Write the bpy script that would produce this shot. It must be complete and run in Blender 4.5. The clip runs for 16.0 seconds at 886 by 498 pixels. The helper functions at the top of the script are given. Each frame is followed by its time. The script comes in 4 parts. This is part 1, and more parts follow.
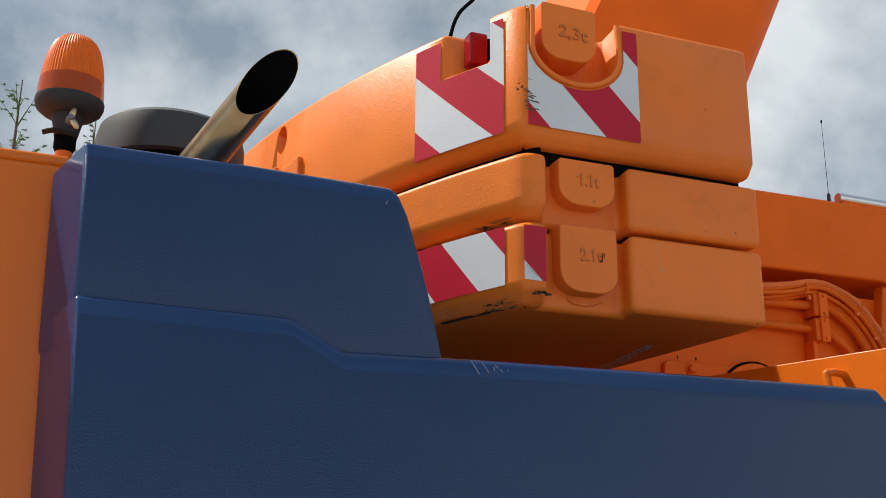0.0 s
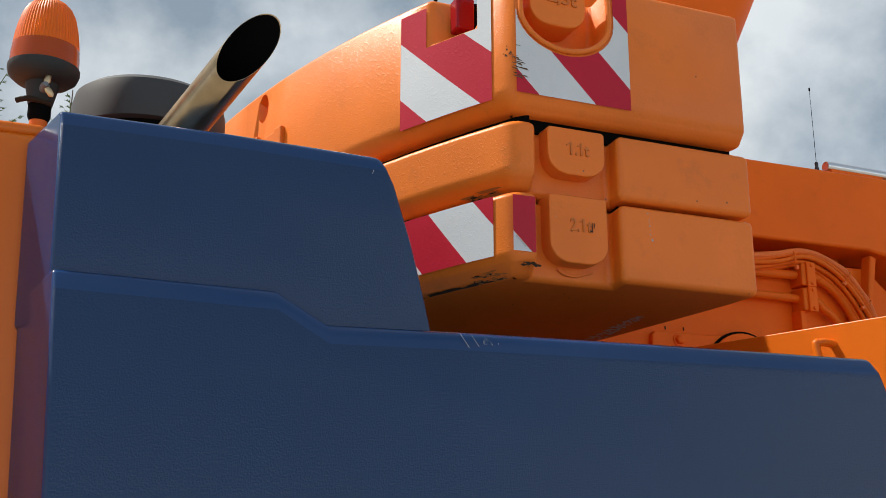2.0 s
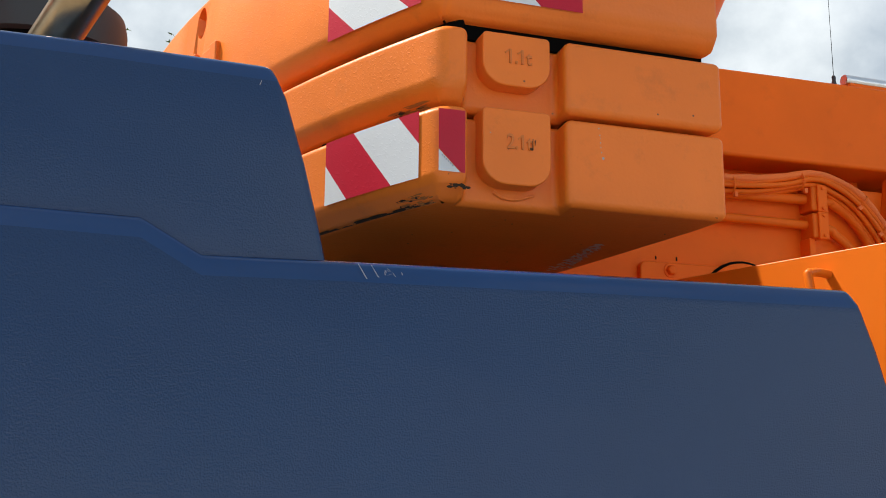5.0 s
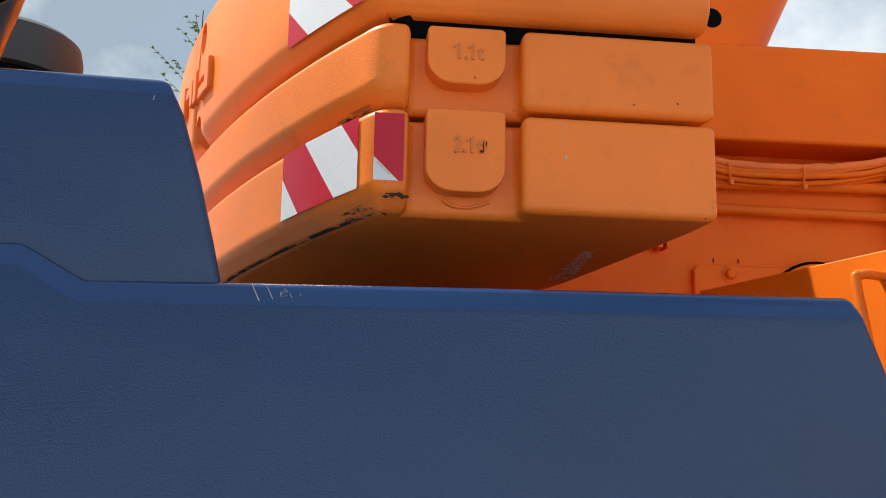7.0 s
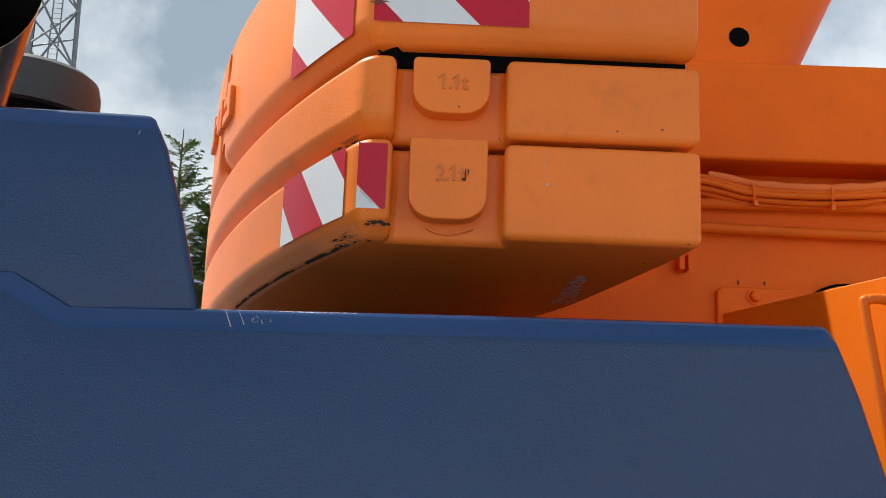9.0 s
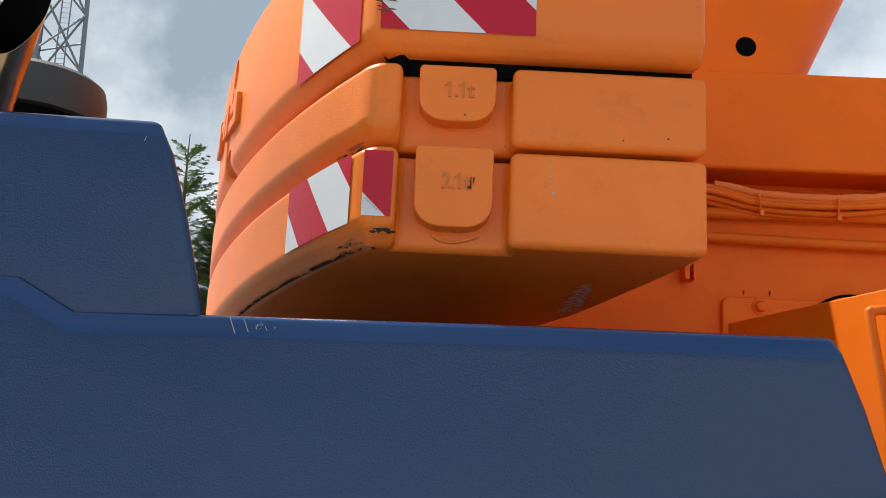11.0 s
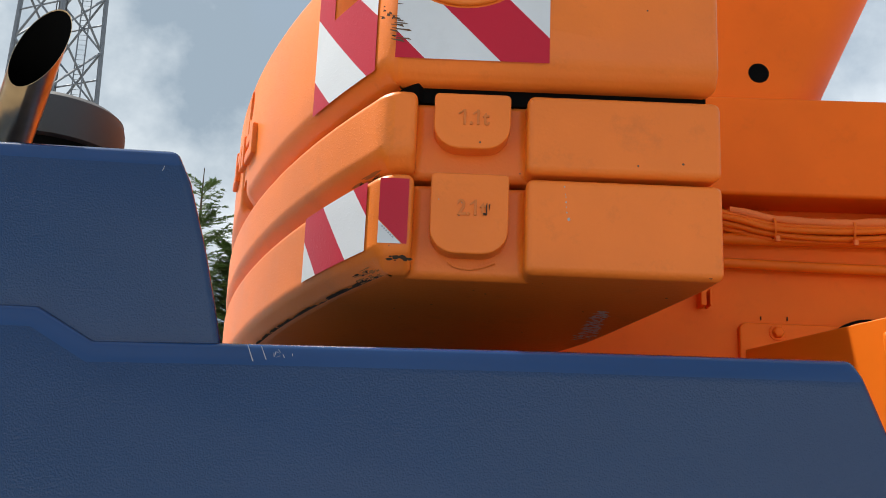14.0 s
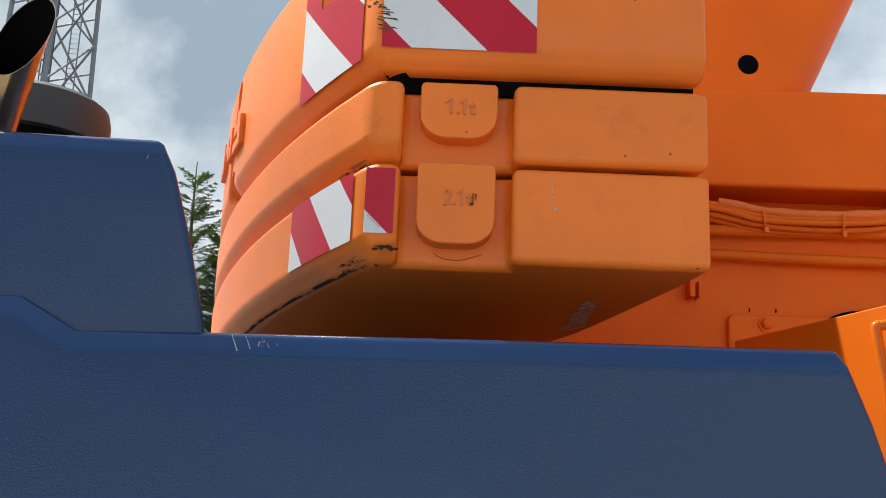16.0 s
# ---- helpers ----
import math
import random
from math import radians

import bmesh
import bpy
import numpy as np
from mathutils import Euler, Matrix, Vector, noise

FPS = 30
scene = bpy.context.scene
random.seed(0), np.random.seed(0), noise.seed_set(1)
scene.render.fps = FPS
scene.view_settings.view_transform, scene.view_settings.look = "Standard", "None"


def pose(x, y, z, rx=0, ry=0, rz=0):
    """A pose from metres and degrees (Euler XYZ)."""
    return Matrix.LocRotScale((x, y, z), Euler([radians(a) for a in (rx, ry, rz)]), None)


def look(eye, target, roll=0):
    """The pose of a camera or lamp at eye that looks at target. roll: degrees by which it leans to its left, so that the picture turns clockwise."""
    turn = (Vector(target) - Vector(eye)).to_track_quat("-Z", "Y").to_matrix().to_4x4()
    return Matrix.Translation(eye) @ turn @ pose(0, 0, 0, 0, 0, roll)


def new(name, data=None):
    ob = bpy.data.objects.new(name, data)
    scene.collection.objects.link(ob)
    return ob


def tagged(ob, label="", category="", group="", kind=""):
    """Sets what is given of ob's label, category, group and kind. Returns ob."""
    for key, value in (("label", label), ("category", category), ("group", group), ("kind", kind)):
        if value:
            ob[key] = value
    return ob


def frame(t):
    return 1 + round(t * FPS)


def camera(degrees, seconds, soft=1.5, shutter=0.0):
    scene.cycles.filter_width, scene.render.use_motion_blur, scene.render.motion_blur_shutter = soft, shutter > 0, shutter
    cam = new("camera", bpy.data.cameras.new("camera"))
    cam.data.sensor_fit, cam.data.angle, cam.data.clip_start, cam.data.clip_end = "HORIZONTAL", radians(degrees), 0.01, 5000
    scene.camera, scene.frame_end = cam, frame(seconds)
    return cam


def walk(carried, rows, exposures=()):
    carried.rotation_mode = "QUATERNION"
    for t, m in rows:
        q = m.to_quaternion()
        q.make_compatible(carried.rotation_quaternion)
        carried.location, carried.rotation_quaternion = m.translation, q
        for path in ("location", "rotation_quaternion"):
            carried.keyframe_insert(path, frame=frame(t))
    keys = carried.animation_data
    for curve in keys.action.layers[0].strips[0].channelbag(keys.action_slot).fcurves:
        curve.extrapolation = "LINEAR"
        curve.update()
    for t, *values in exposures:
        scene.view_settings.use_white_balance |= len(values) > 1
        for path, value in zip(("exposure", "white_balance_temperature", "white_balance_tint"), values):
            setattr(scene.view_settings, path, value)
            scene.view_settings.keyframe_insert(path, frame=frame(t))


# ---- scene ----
cam = camera(45.3, 16.0, soft=0.9)
PATH = [
    (0, (0.279, 0.246, 1.823), (0.970, 2.030, 2.405), 0.65),
    (0.5, (0.279, 0.264, 1.825), (0.977, 2.049, 2.396), 0.48),
    (1, (0.273, 0.262, 1.824), (0.978, 2.047, 2.387), 0.35),
    (1.5, (0.276, 0.269, 1.828), (0.992, 2.053, 2.379), 0.17),
    (2, (0.284, 0.297, 1.838), (1.014, 2.082, 2.367), 0.10),
    (2.5, (0.326, 0.281, 1.842), (1.062, 2.072, 2.340), 0.04),
    (3, (0.390, 0.233, 1.841), (1.134, 2.029, 2.308), 0.11),
    (3.5, (0.446, 0.257, 1.843), (1.196, 2.058, 2.279), 0.12),
    (4, (0.491, 0.367, 1.860), (1.239, 2.175, 2.275), 0.41),
    (4.5, (0.563, 0.399, 1.868), (1.263, 2.226, 2.280), 0.51),
    (7, (1.188, 0.448, 1.937), (1.427, 2.392, 2.345), 0.99),
    (7.5, (1.346, 0.408, 1.953), (1.521, 2.351, 2.392), 1.17),
    (8, (1.430, 0.378, 1.962), (1.533, 2.325, 2.405), 1.48),
    (8.5, (1.417, 0.380, 1.959), (1.468, 2.333, 2.385), 1.81),
    (11, (1.417, 0.384, 1.962), (1.447, 2.335, 2.400), 2.65),
    (11.5, (1.407, 0.380, 1.966), (1.431, 2.329, 2.415), 2.75),
    (12, (1.400, 0.379, 1.965), (1.417, 2.325, 2.429), 2.73),
    (12.5, (1.399, 0.383, 1.963), (1.410, 2.324, 2.444), 2.56),
    (13, (1.406, 0.384, 1.962), (1.411, 2.324, 2.451), 2.47),
    (13.5, (1.404, 0.386, 1.960), (1.408, 2.324, 2.451), 2.45),
    (14, (1.412, 0.382, 1.952), (1.414, 2.320, 2.447), 2.34),
    (14.5, (1.418, 0.385, 1.945), (1.420, 2.323, 2.438), 2.22),
    (15, (1.420, 0.387, 1.945), (1.424, 2.327, 2.431), 2.21),
    (15.5, (1.429, 0.388, 1.948), (1.435, 2.329, 2.432), 2.18),
    (16, (1.428, 0.391, 1.945), (1.441, 2.331, 2.431), 2.29),
]
walk(cam, [(t, look(eye, target, roll)) for t, eye, target, roll in PATH], [(0, 0.13), (1.5, 0.17), (3.5, 0.25), (4.5, 0.40), (7, 0.66), (7.6, 0.56), (8.5, 0.54), (16, 0.57)])

# ---- world, sun ----
SUN_DIR = Vector((0.61, -0.40, -1.0)).normalized()   # the way the sunlight travels
world = bpy.data.worlds.new("world")
scene.world = world
world.use_nodes = True
wn, wl = world.node_tree.nodes, world.node_tree.links
wn.clear()
w_out = wn.new("ShaderNodeOutputWorld")
w_bg = wn.new("ShaderNodeBackground")
w_sky = wn.new("ShaderNodeTexSky")
w_sky.sky_type = "NISHITA"
w_sky.sun_disc = False
w_sky.sun_elevation = math.asin(-SUN_DIR.z)
w_sky.sun_rotation = math.atan2(-SUN_DIR.x, -SUN_DIR.y)
w_geo = wn.new("ShaderNodeTexCoord")
w_map = wn.new("ShaderNodeMapping")
w_map.inputs["Scale"].default_value = (1.0, 1.0, 1.15)
w_map.inputs["Location"].default_value = (1.35, 2.1, 0.6)
w_n1 = wn.new("ShaderNodeTexNoise")
w_n1.inputs["Scale"].default_value = 5.0
w_n1.inputs["Detail"].default_value = 9
w_n1.inputs["Roughness"].default_value = 0.55
w_n1.inputs["Distortion"].default_value = 0.0
w_n2 = wn.new("ShaderNodeTexNoise")
w_n2.inputs["Scale"].default_value = 1.9
w_n2.inputs["Detail"].default_value = 4
w_r1 = wn.new("ShaderNodeValToRGB")          # grey cloud to bright cloud
w_r1.color_ramp.elements[0].position = 0.38
w_r1.color_ramp.elements[0].color = (2.2, 2.75, 3.3, 1)
w_r1.color_ramp.elements[1].position = 0.68
w_r1.color_ramp.elements[1].color = (6.3, 6.7, 6.9, 1)
w_r2 = wn.new("ShaderNodeValToRGB")          # how much cloud there is
w_r2.color_ramp.elements[0].position = 0.30
w_r2.color_ramp.elements[0].color = (0.72, 0.72, 0.72, 1)
w_r2.color_ramp.elements[1].position = 0.48
w_r2.color_ramp.elements[1].color = (1, 1, 1, 1)
w_mix = wn.new("ShaderNodeMix")
w_mix.data_type = "RGBA"
wl.new(w_geo.outputs["Generated"], w_map.inputs["Vector"])
wl.new(w_map.outputs[0], w_n1.inputs["Vector"])
wl.new(w_map.outputs[0], w_n2.inputs["Vector"])
w_dot = wn.new("ShaderNodeVectorMath")        # a heavier grey bank of cloud over the trees
w_dot.operation = "DOT_PRODUCT"
w_dot.inputs[1].default_value = Vector((-0.25, 0.86, 0.46)).normalized()
w_bank = wn.new("ShaderNodeMapRange")
w_bank.interpolation_type = "SMOOTHSTEP"
w_bank.inputs["From Min"].default_value, w_bank.inputs["From Max"].default_value = 0.965, 0.998
w_bank.inputs["To Min"].default_value, w_bank.inputs["To Max"].default_value = 0.0, 0.13
w_sub = wn.new("ShaderNodeMath")
w_sub.operation = "SUBTRACT"
wl.new(w_geo.outputs["Generated"], w_dot.inputs[0])
wl.new(w_dot.outputs["Value"], w_bank.inputs["Value"])
wl.new(w_n1.outputs["Fac"], w_sub.inputs[0])
wl.new(w_bank.outputs[0], w_sub.inputs[1])
wl.new(w_sub.outputs[0], w_r1.inputs[0])
wl.new(w_n2.outputs["Fac"], w_r2.inputs[0])
w_sep = wn.new("ShaderNodeSeparateXYZ")        # away from the sun: clear sky over a low bank of front-lit cloud
wl.new(w_geo.outputs["Generated"], w_sep.inputs[0])


def smooth_range(source, lo, hi, a, b):
    q = wn.new("ShaderNodeMapRange")
    q.interpolation_type = "SMOOTHSTEP"
    for key, value in (("From Min", lo), ("From Max", hi), ("To Min", a), ("To Max", b)):
        q.inputs[key].default_value = value
    wl.new(source, q.inputs["Value"])
    return q.outputs[0]


def sky_math(op, p, q):
    m = wn.new("ShaderNodeMath")
    m.operation = op
    for i, v in enumerate((p, q)):
        if isinstance(v, float):
            m.inputs[i].default_value = v
        else:
            wl.new(v, m.inputs[i])
    return m.outputs[0]


w_behind = smooth_range(w_sep.outputs["Y"], -0.45, 0.15, 1.0, 0.0)
w_low = smooth_range(w_sep.outputs["Z"], 0.02, 0.34, 1.0, 0.0)
w_clear = sky_math("MULTIPLY", w_behind, sky_math("MULTIPLY", sky_math("SUBTRACT", 1.0, w_low), 0.40))
w_amt = sky_math("MULTIPLY", w_r2.outputs[0], sky_math("SUBTRACT", 1.0, w_clear))
wl.new(w_amt, w_mix.inputs["Factor"])
w_lit = wn.new("ShaderNodeMix")                # cloud opposite the sun is lit from the front
w_lit.data_type = "RGBA"
w_lit.blend_type = "MULTIPLY"
w_lit.inputs["Factor"].default_value = 1.0
w_gain = sky_math("ADD", 1.0, sky_math("MULTIPLY", sky_math("MULTIPLY", w_behind, w_low), 1.55))
wl.new(w_r1.outputs[0], w_lit.inputs["A"])
wl.new(w_gain, w_lit.inputs["B"])
wl.new(w_sky.outputs[0], w_mix.inputs["A"])
wl.new(w_lit.outputs["Result"], w_mix.inputs["B"])
wl.new(w_mix.outputs["Result"], w_bg.inputs["Color"])
w_bg.inputs["Strength"].default_value = 0.110
wl.new(w_bg.outputs[0], w_out.inputs[0])

sun = new("sun", bpy.data.lights.new("sun", "SUN"))
sun.data.energy = 5.0
sun.data.angle = radians(0.6)
sun.data.color = (1.0, 0.94, 0.84)
sun.matrix_world = Matrix.Translation((0, 0, 12)) @ SUN_DIR.to_track_quat("-Z", "Y").to_matrix().to_4x4()


# ---- materials ----
def paint(name, base, rough=0.4, vary=0.10, grain=260, bump=0.15, dirt=0.0, metal=0.0, coat=0.0, big=3.0, spots=0.0, dirt_col=(0.05, 0.035, 0.025), spec=0.5, deep=0.003, sparse=False):
    """A painted or coated surface: two scales of tone, fine relief, stains, small chips."""
    m = bpy.data.materials.new(name)
    m.use_nodes = True
    n, l = m.node_tree.nodes, m.node_tree.links
    b = n["Principled BSDF"]
    tc = n.new("ShaderNodeTexCoord")
    n1 = n.new("ShaderNodeTexNoise")
    n1.inputs["Scale"].default_value = big
    n1.inputs["Detail"].default_value = 6
    n2 = n.new("ShaderNodeTexNoise")
    n2.inputs["Scale"].default_value = grain
    n2.inputs["Detail"].default_value = 3
    for q in (n1, n2):
        l.new(tc.outputs["Object"], q.inputs["Vector"])
    mr = n.new("ShaderNodeMapRange")
    mr.inputs["From Min"].default_value, mr.inputs["From Max"].default_value = 0.3, 0.7
    mr.inputs["To Min"].default_value, mr.inputs["To Max"].default_value = 1 - vary, 1 + vary
    l.new(n1.outputs["Fac"], mr.inputs["Value"])
    hsv = n.new("ShaderNodeHueSaturation")
    hsv.inputs["Color"].default_value = (*base, 1)
    l.new(mr.outputs[0], hsv.inputs["Value"])
    col = hsv.outputs[0]
    if dirt > 0:
        n3 = n.new("ShaderNodeTexNoise")
        n3.inputs["Scale"].default_value = 11
        n3.inputs["Detail"].default_value = 8
        n3.inputs["Roughness"].default_value = 0.7
        l.new(tc.outputs["Object"], n3.inputs["Vector"])
        r3 = n.new("ShaderNodeMapRange")
        r3.inputs["From Min"].default_value, r3.inputs["From Max"].default_value = 0.56, 0.80
        r3.inputs["To Max"].default_value = dirt
        l.new(n3.outputs["Fac"], r3.inputs["Value"])
        mx = n.new("ShaderNodeMix")
        mx.data_type = "RGBA"
        mx.inputs["B"].default_value = (*dirt_col, 1)
        l.new(r3.outputs[0], mx.inputs["Factor"])
        l.new(col, mx.inputs["A"])
        col = mx.outputs["Result"]
    if spots > 0:
        v = n.new("ShaderNodeTexVoronoi")
        v.inputs["Scale"].default_value = 14
        l.new(tc.outputs["Object"], v.inputs["Vector"])
        lt = n.new("ShaderNodeMath")
        lt.operation = "LESS_THAN"
        lt.inputs[1].default_value = spots
        l.new(v.outputs["Distance"], lt.inputs[0])
        mx2 = n.new("ShaderNodeMix")
        mx2.data_type = "RGBA"
        mx2.inputs["B"].default_value = (0.10, 0.05, 0.03, 1)
        l.new(lt.outputs[0], mx2.inputs["Factor"])
        l.new(col, mx2.inputs["A"])
        col = mx2.outputs["Result"]
    l.new(col, b.inputs["Base Color"])
    rr = n.new("ShaderNodeMapRange")
    rr.inputs["To Min"].default_value, rr.inputs["To Max"].default_value = rough - 0.08, rough + 0.10
    l.new(n1.outputs["Fac"], rr.inputs["Value"])
    l.new(rr.outputs[0], b.inputs["Roughness"])
    b.inputs["Metallic"].default_value = metal
    b.inputs["Specular IOR Level"].default_value = spec
    b.inputs["Coat Weight"].default_value = coat
    b.inputs["Coat Roughness"].default_value = 0.12
    bp = n.new("ShaderNodeBump")
    bp.inputs["Strength"].default_value = bump
    bp.inputs["Distance"].default_value = deep
    height = n2.outputs["Fac"]
    if sparse:                                  # scattered blisters on an even ground
        sp = n.new("ShaderNodeMapRange")
        sp.inputs["From Min"].default_value, sp.inputs["From Max"].default_value = 0.54, 0.72
        l.new(height, sp.inputs["Value"])
        height = sp.outputs[0]
    l.new(height, bp.inputs["Height"])
    l.new(bp.outputs[0], b.inputs["Normal"])
    return m


CAST = paint("cast_orange_paint", (0.78, 0.180, 0.021), 0.36, 0.10, 130, 0.24, 0.22, spots=0.035, spec=0.3)
TAILPAINT = paint("blistered_orange_paint", (0.79, 0.185, 0.017), 0.36, 0.12, 190, 0.20, 0.25, spec=0.27, sparse=True)
ORANGE = paint("orange_gloss_paint", (0.84, 0.140, 0.008), 0.46, 0.08, 40, 0.04, 0.14, spec=0.12)
CARRIER = paint("carrier_orange_paint", (0.69, 0.145, 0.006), 0.34, 0.05, 30, 0.03, 0.05, coat=0.06, spec=0.3)
BLUE = paint("blue_grained_plastic", (0.003, 0.028, 0.094), 0.22, 0.06, 270, 0.70, 0.04, dirt_col=(0.07, 0.09, 0.12), spec=0.5, deep=0.0017)
# brighter base blue than the panels: the mirrored sky is put into the colour
BLUEROLL = paint("sky_tinted_blue_edge", (0.003, 0.036, 0.130), 0.18, 0.10, 120, 0.05, 0.05, dirt_col=(0.10, 0.13, 0.18), spec=0.5, coat=0.12)
GREYPL = paint("grey_black_plastic", (0.035, 0.036, 0.038), 0.55, 0.12, 260, 0.06)
BLACK = paint("matt_black", (0.004, 0.004, 0.004), 0.9, 0.1, 120, 0.2, spec=0.03)
STEEL = paint("heat_tinted_steel", (0.50, 0.36, 0.21), 0.30, 0.35, 90, 0.06, 0.45, metal=1.0, big=9, dirt_col=(0.10, 0.05, 0.07))
ZINC = paint("zinc_bolt", (0.55, 0.53, 0.50), 0.35, 0.1, 80, 0.1, metal=1.0)
ALU = paint("brushed_aluminium", (0.72, 0.72, 0.72), 0.3, 0.06, 90, 0.05, metal=1.0)
GALV = paint("galvanised_steel", (0.17, 0.185, 0.205), 0.55, 0.12, 20, 0.1, metal=0.4)
REDFILM = paint("red_reflective_film", (0.47, 0.006, 0.026), 0.36, 0.08, 150, 0.11, spec=0.3, sparse=True)
WHITEFILM = paint("white_reflective_film", (0.62, 0.64, 0.66), 0.38, 0.07, 150, 0.11, 0.14, dirt_col=(0.25, 0.23, 0.2), sparse=True)
TEXTPAINT = paint("embossed_orange_paint", (0.60, 0.145, 0.010), 0.42, 0.12, 130, 0.25, 0.25)
CHIP = paint("bare_rust_chips", (0.040, 0.026, 0.018), 0.8, 0.3, 150, 0.4, spec=0.08)
SCUFF = paint("brown_scuffs", (0.13, 0.075, 0.05), 0.8, 0.3, 150, 0.3, spec=0.1)
SMEAR = paint("olive_grease_smear", (0.36, 0.125, 0.030), 0.5, 0.3, 150, 0.3, spec=0.2)
SCRATCH = paint("pale_scratch", (0.34, 0.34, 0.36), 0.6, 0.1, 100, 0.1)
HOSE = paint("oversprayed_hose", (0.74, 0.130, 0.006), 0.45, 0.12, 160, 0.25, 0.2, spec=0.15)
TAPE = paint("oversprayed_fabric_wrap", (0.76, 0.145, 0.014), 0.62, 0.15, 220, 0.5, 0.2)
GROUND = paint("gravel_ground", (0.27, 0.255, 0.225), 0.9, 0.25, 30, 0.6, 0.3, big=0.6)
BARK = paint("bark", (0.10, 0.075, 0.055), 0.9, 0.3, 40, 0.6)
NEEDLE = paint("spruce_needles", (0.10, 0.165, 0.042), 0.6, 0.35, 6, 0.1, big=1.4)
RUBBER = paint("black_rubber", (0.02, 0.02, 0.02), 0.7, 0.15, 90, 0.3)


def lens_mat(name, base, trans, rough):
    m = bpy.data.materials.new(name)
    m.use_nodes = True
    n, l = m.node_tree.nodes, m.node_tree.links
    b = n["Principled BSDF"]
    b.inputs["Base Color"].default_value = (*base, 1)
    b.inputs["Roughness"].default_value = rough
    b.inputs["Transmission Weight"].default_value = trans
    b.inputs["IOR"].default_value = 1.45
    b.inputs["Specular IOR Level"].default_value = 0.3
    tc = n.new("ShaderNodeTexCoord")
    wv = n.new("ShaderNodeTexNoise")
    wv.inputs["Scale"].default_value = 60
    l.new(tc.outputs["Object"], wv.inputs["Vector"])
    bp = n.new("ShaderNodeBump")
    bp.inputs["Strength"].default_value = 0.12
    l.new(wv.outputs["Fac"], bp.inputs["Height"])
    l.new(bp.outputs[0], b.inputs["Normal"])
    return m


AMBER = lens_mat("amber_lens", (0.95, 0.165, 0.001), 0.30, 0.5)
REDLENS = lens_mat("red_lens", (0.36, 0.003, 0.012), 0.25, 0.12)
AMBERDARK = lens_mat("dark_amber_band", (0.50, 0.075, 0.010), 0.25, 0.22)


# ---- mesh helpers ----
def finish(ob, smooth=30):
    me = ob.data
    for p in me.polygons:
        p.use_smooth = True
    try:
        me.set_sharp_from_angle(angle=radians(smooth))
    except AttributeError:
        pass
    return ob


def solid(name, bm, material, parent=None, label="", smooth=35, bevel=0.0, seg=3):
    """One bmesh as one mesh object; with a rounded edge where bevel is given."""
    bmesh.ops.recalc_face_normals(bm, faces=bm.faces[:])
    me = bpy.data.meshes.new(name)
    bm.to_mesh(me)
    bm.free()
    me.materials.append(material)
    ob = new(name, me)
    finish(ob, smooth)
    if bevel > 0:
        md = ob.modifiers.new("rounded", "BEVEL")
        md.width, md.segments, md.limit_method, md.angle_limit = bevel, seg, "ANGLE", radians(38)
        md.harden_normals = True
        md.use_clamp_overlap = True
    if parent is not None:
        ob.parent = parent
    if label:
        ob["label"] = label
    return ob


def part(name, bm, material, parent, label="", **kw):
    return solid(name, bm, material, parent, label, **kw)


def thing(name, label, category, group="", kind="", at=(0, 0, 0)):
    ob = new(name)
    ob.location = at
    ob.empty_display_size = 0.05
    return tagged(ob, label, category, group, kind)


def prism(outline, z0, z1):
    """Upright prism over a plan outline."""
    bm = bmesh.new()
    lo = [bm.verts.new((x, y, z0)) for x, y in outline]
    hi = [bm.verts.new((x, y, z1)) for x, y in outline]
    bm.faces.new(lo[::-1])
    bm.faces.new(hi)
    k = len(outline)
    for i in range(k):
        bm.faces.new((lo[i], lo[(i + 1) % k], hi[(i + 1) % k], hi[i]))
    return bm


def prism_y(outline, y0, y1):
    """Prism along y over an outline in x and z."""
    bm = bmesh.new()
    a = [bm.verts.new((x, y0, z)) for x, z in outline]
    b = [bm.verts.new((x, y1, z)) for x, z in outline]
    bm.faces.new(a)
    bm.faces.new(b[::-1])
    k = len(outline)
    for i in range(k):
        bm.faces.new((a[i], b[i], b[(i + 1) % k], a[(i + 1) % k]))
    return bm


def box(x0, x1, y0, y1, z0, z1):
    return prism([(x0, y0), (x1, y0), (x1, y1), (x0, y1)], z0, z1)


def lathe(profile, at, axis=Vector((0, 0, 1)), seg=40, cap=True):
    """Round body: profile of (radius, height along axis)."""
    bm = bmesh.new()
    q = Vector((0, 0, 1)).rotation_difference(Vector(axis).normalized())
    rings = []
    for r, hh in profile:
        ring = []
        for i in range(seg):
            a = 2 * math.pi * i / seg
            ring.append(bm.verts.new(Vector(at) + q @ Vector((r * math.cos(a), r * math.sin(a), hh))))
        rings.append(ring)
    for a, b in zip(rings, rings[1:]):
        for i in range(seg):
            j = (i + 1) % seg
            bm.faces.new((a[i], a[j], b[j], b[i]))
    if cap:
        bm.faces.new(rings[0][::-1])
        bm.faces.new(rings[-1])
    return bm


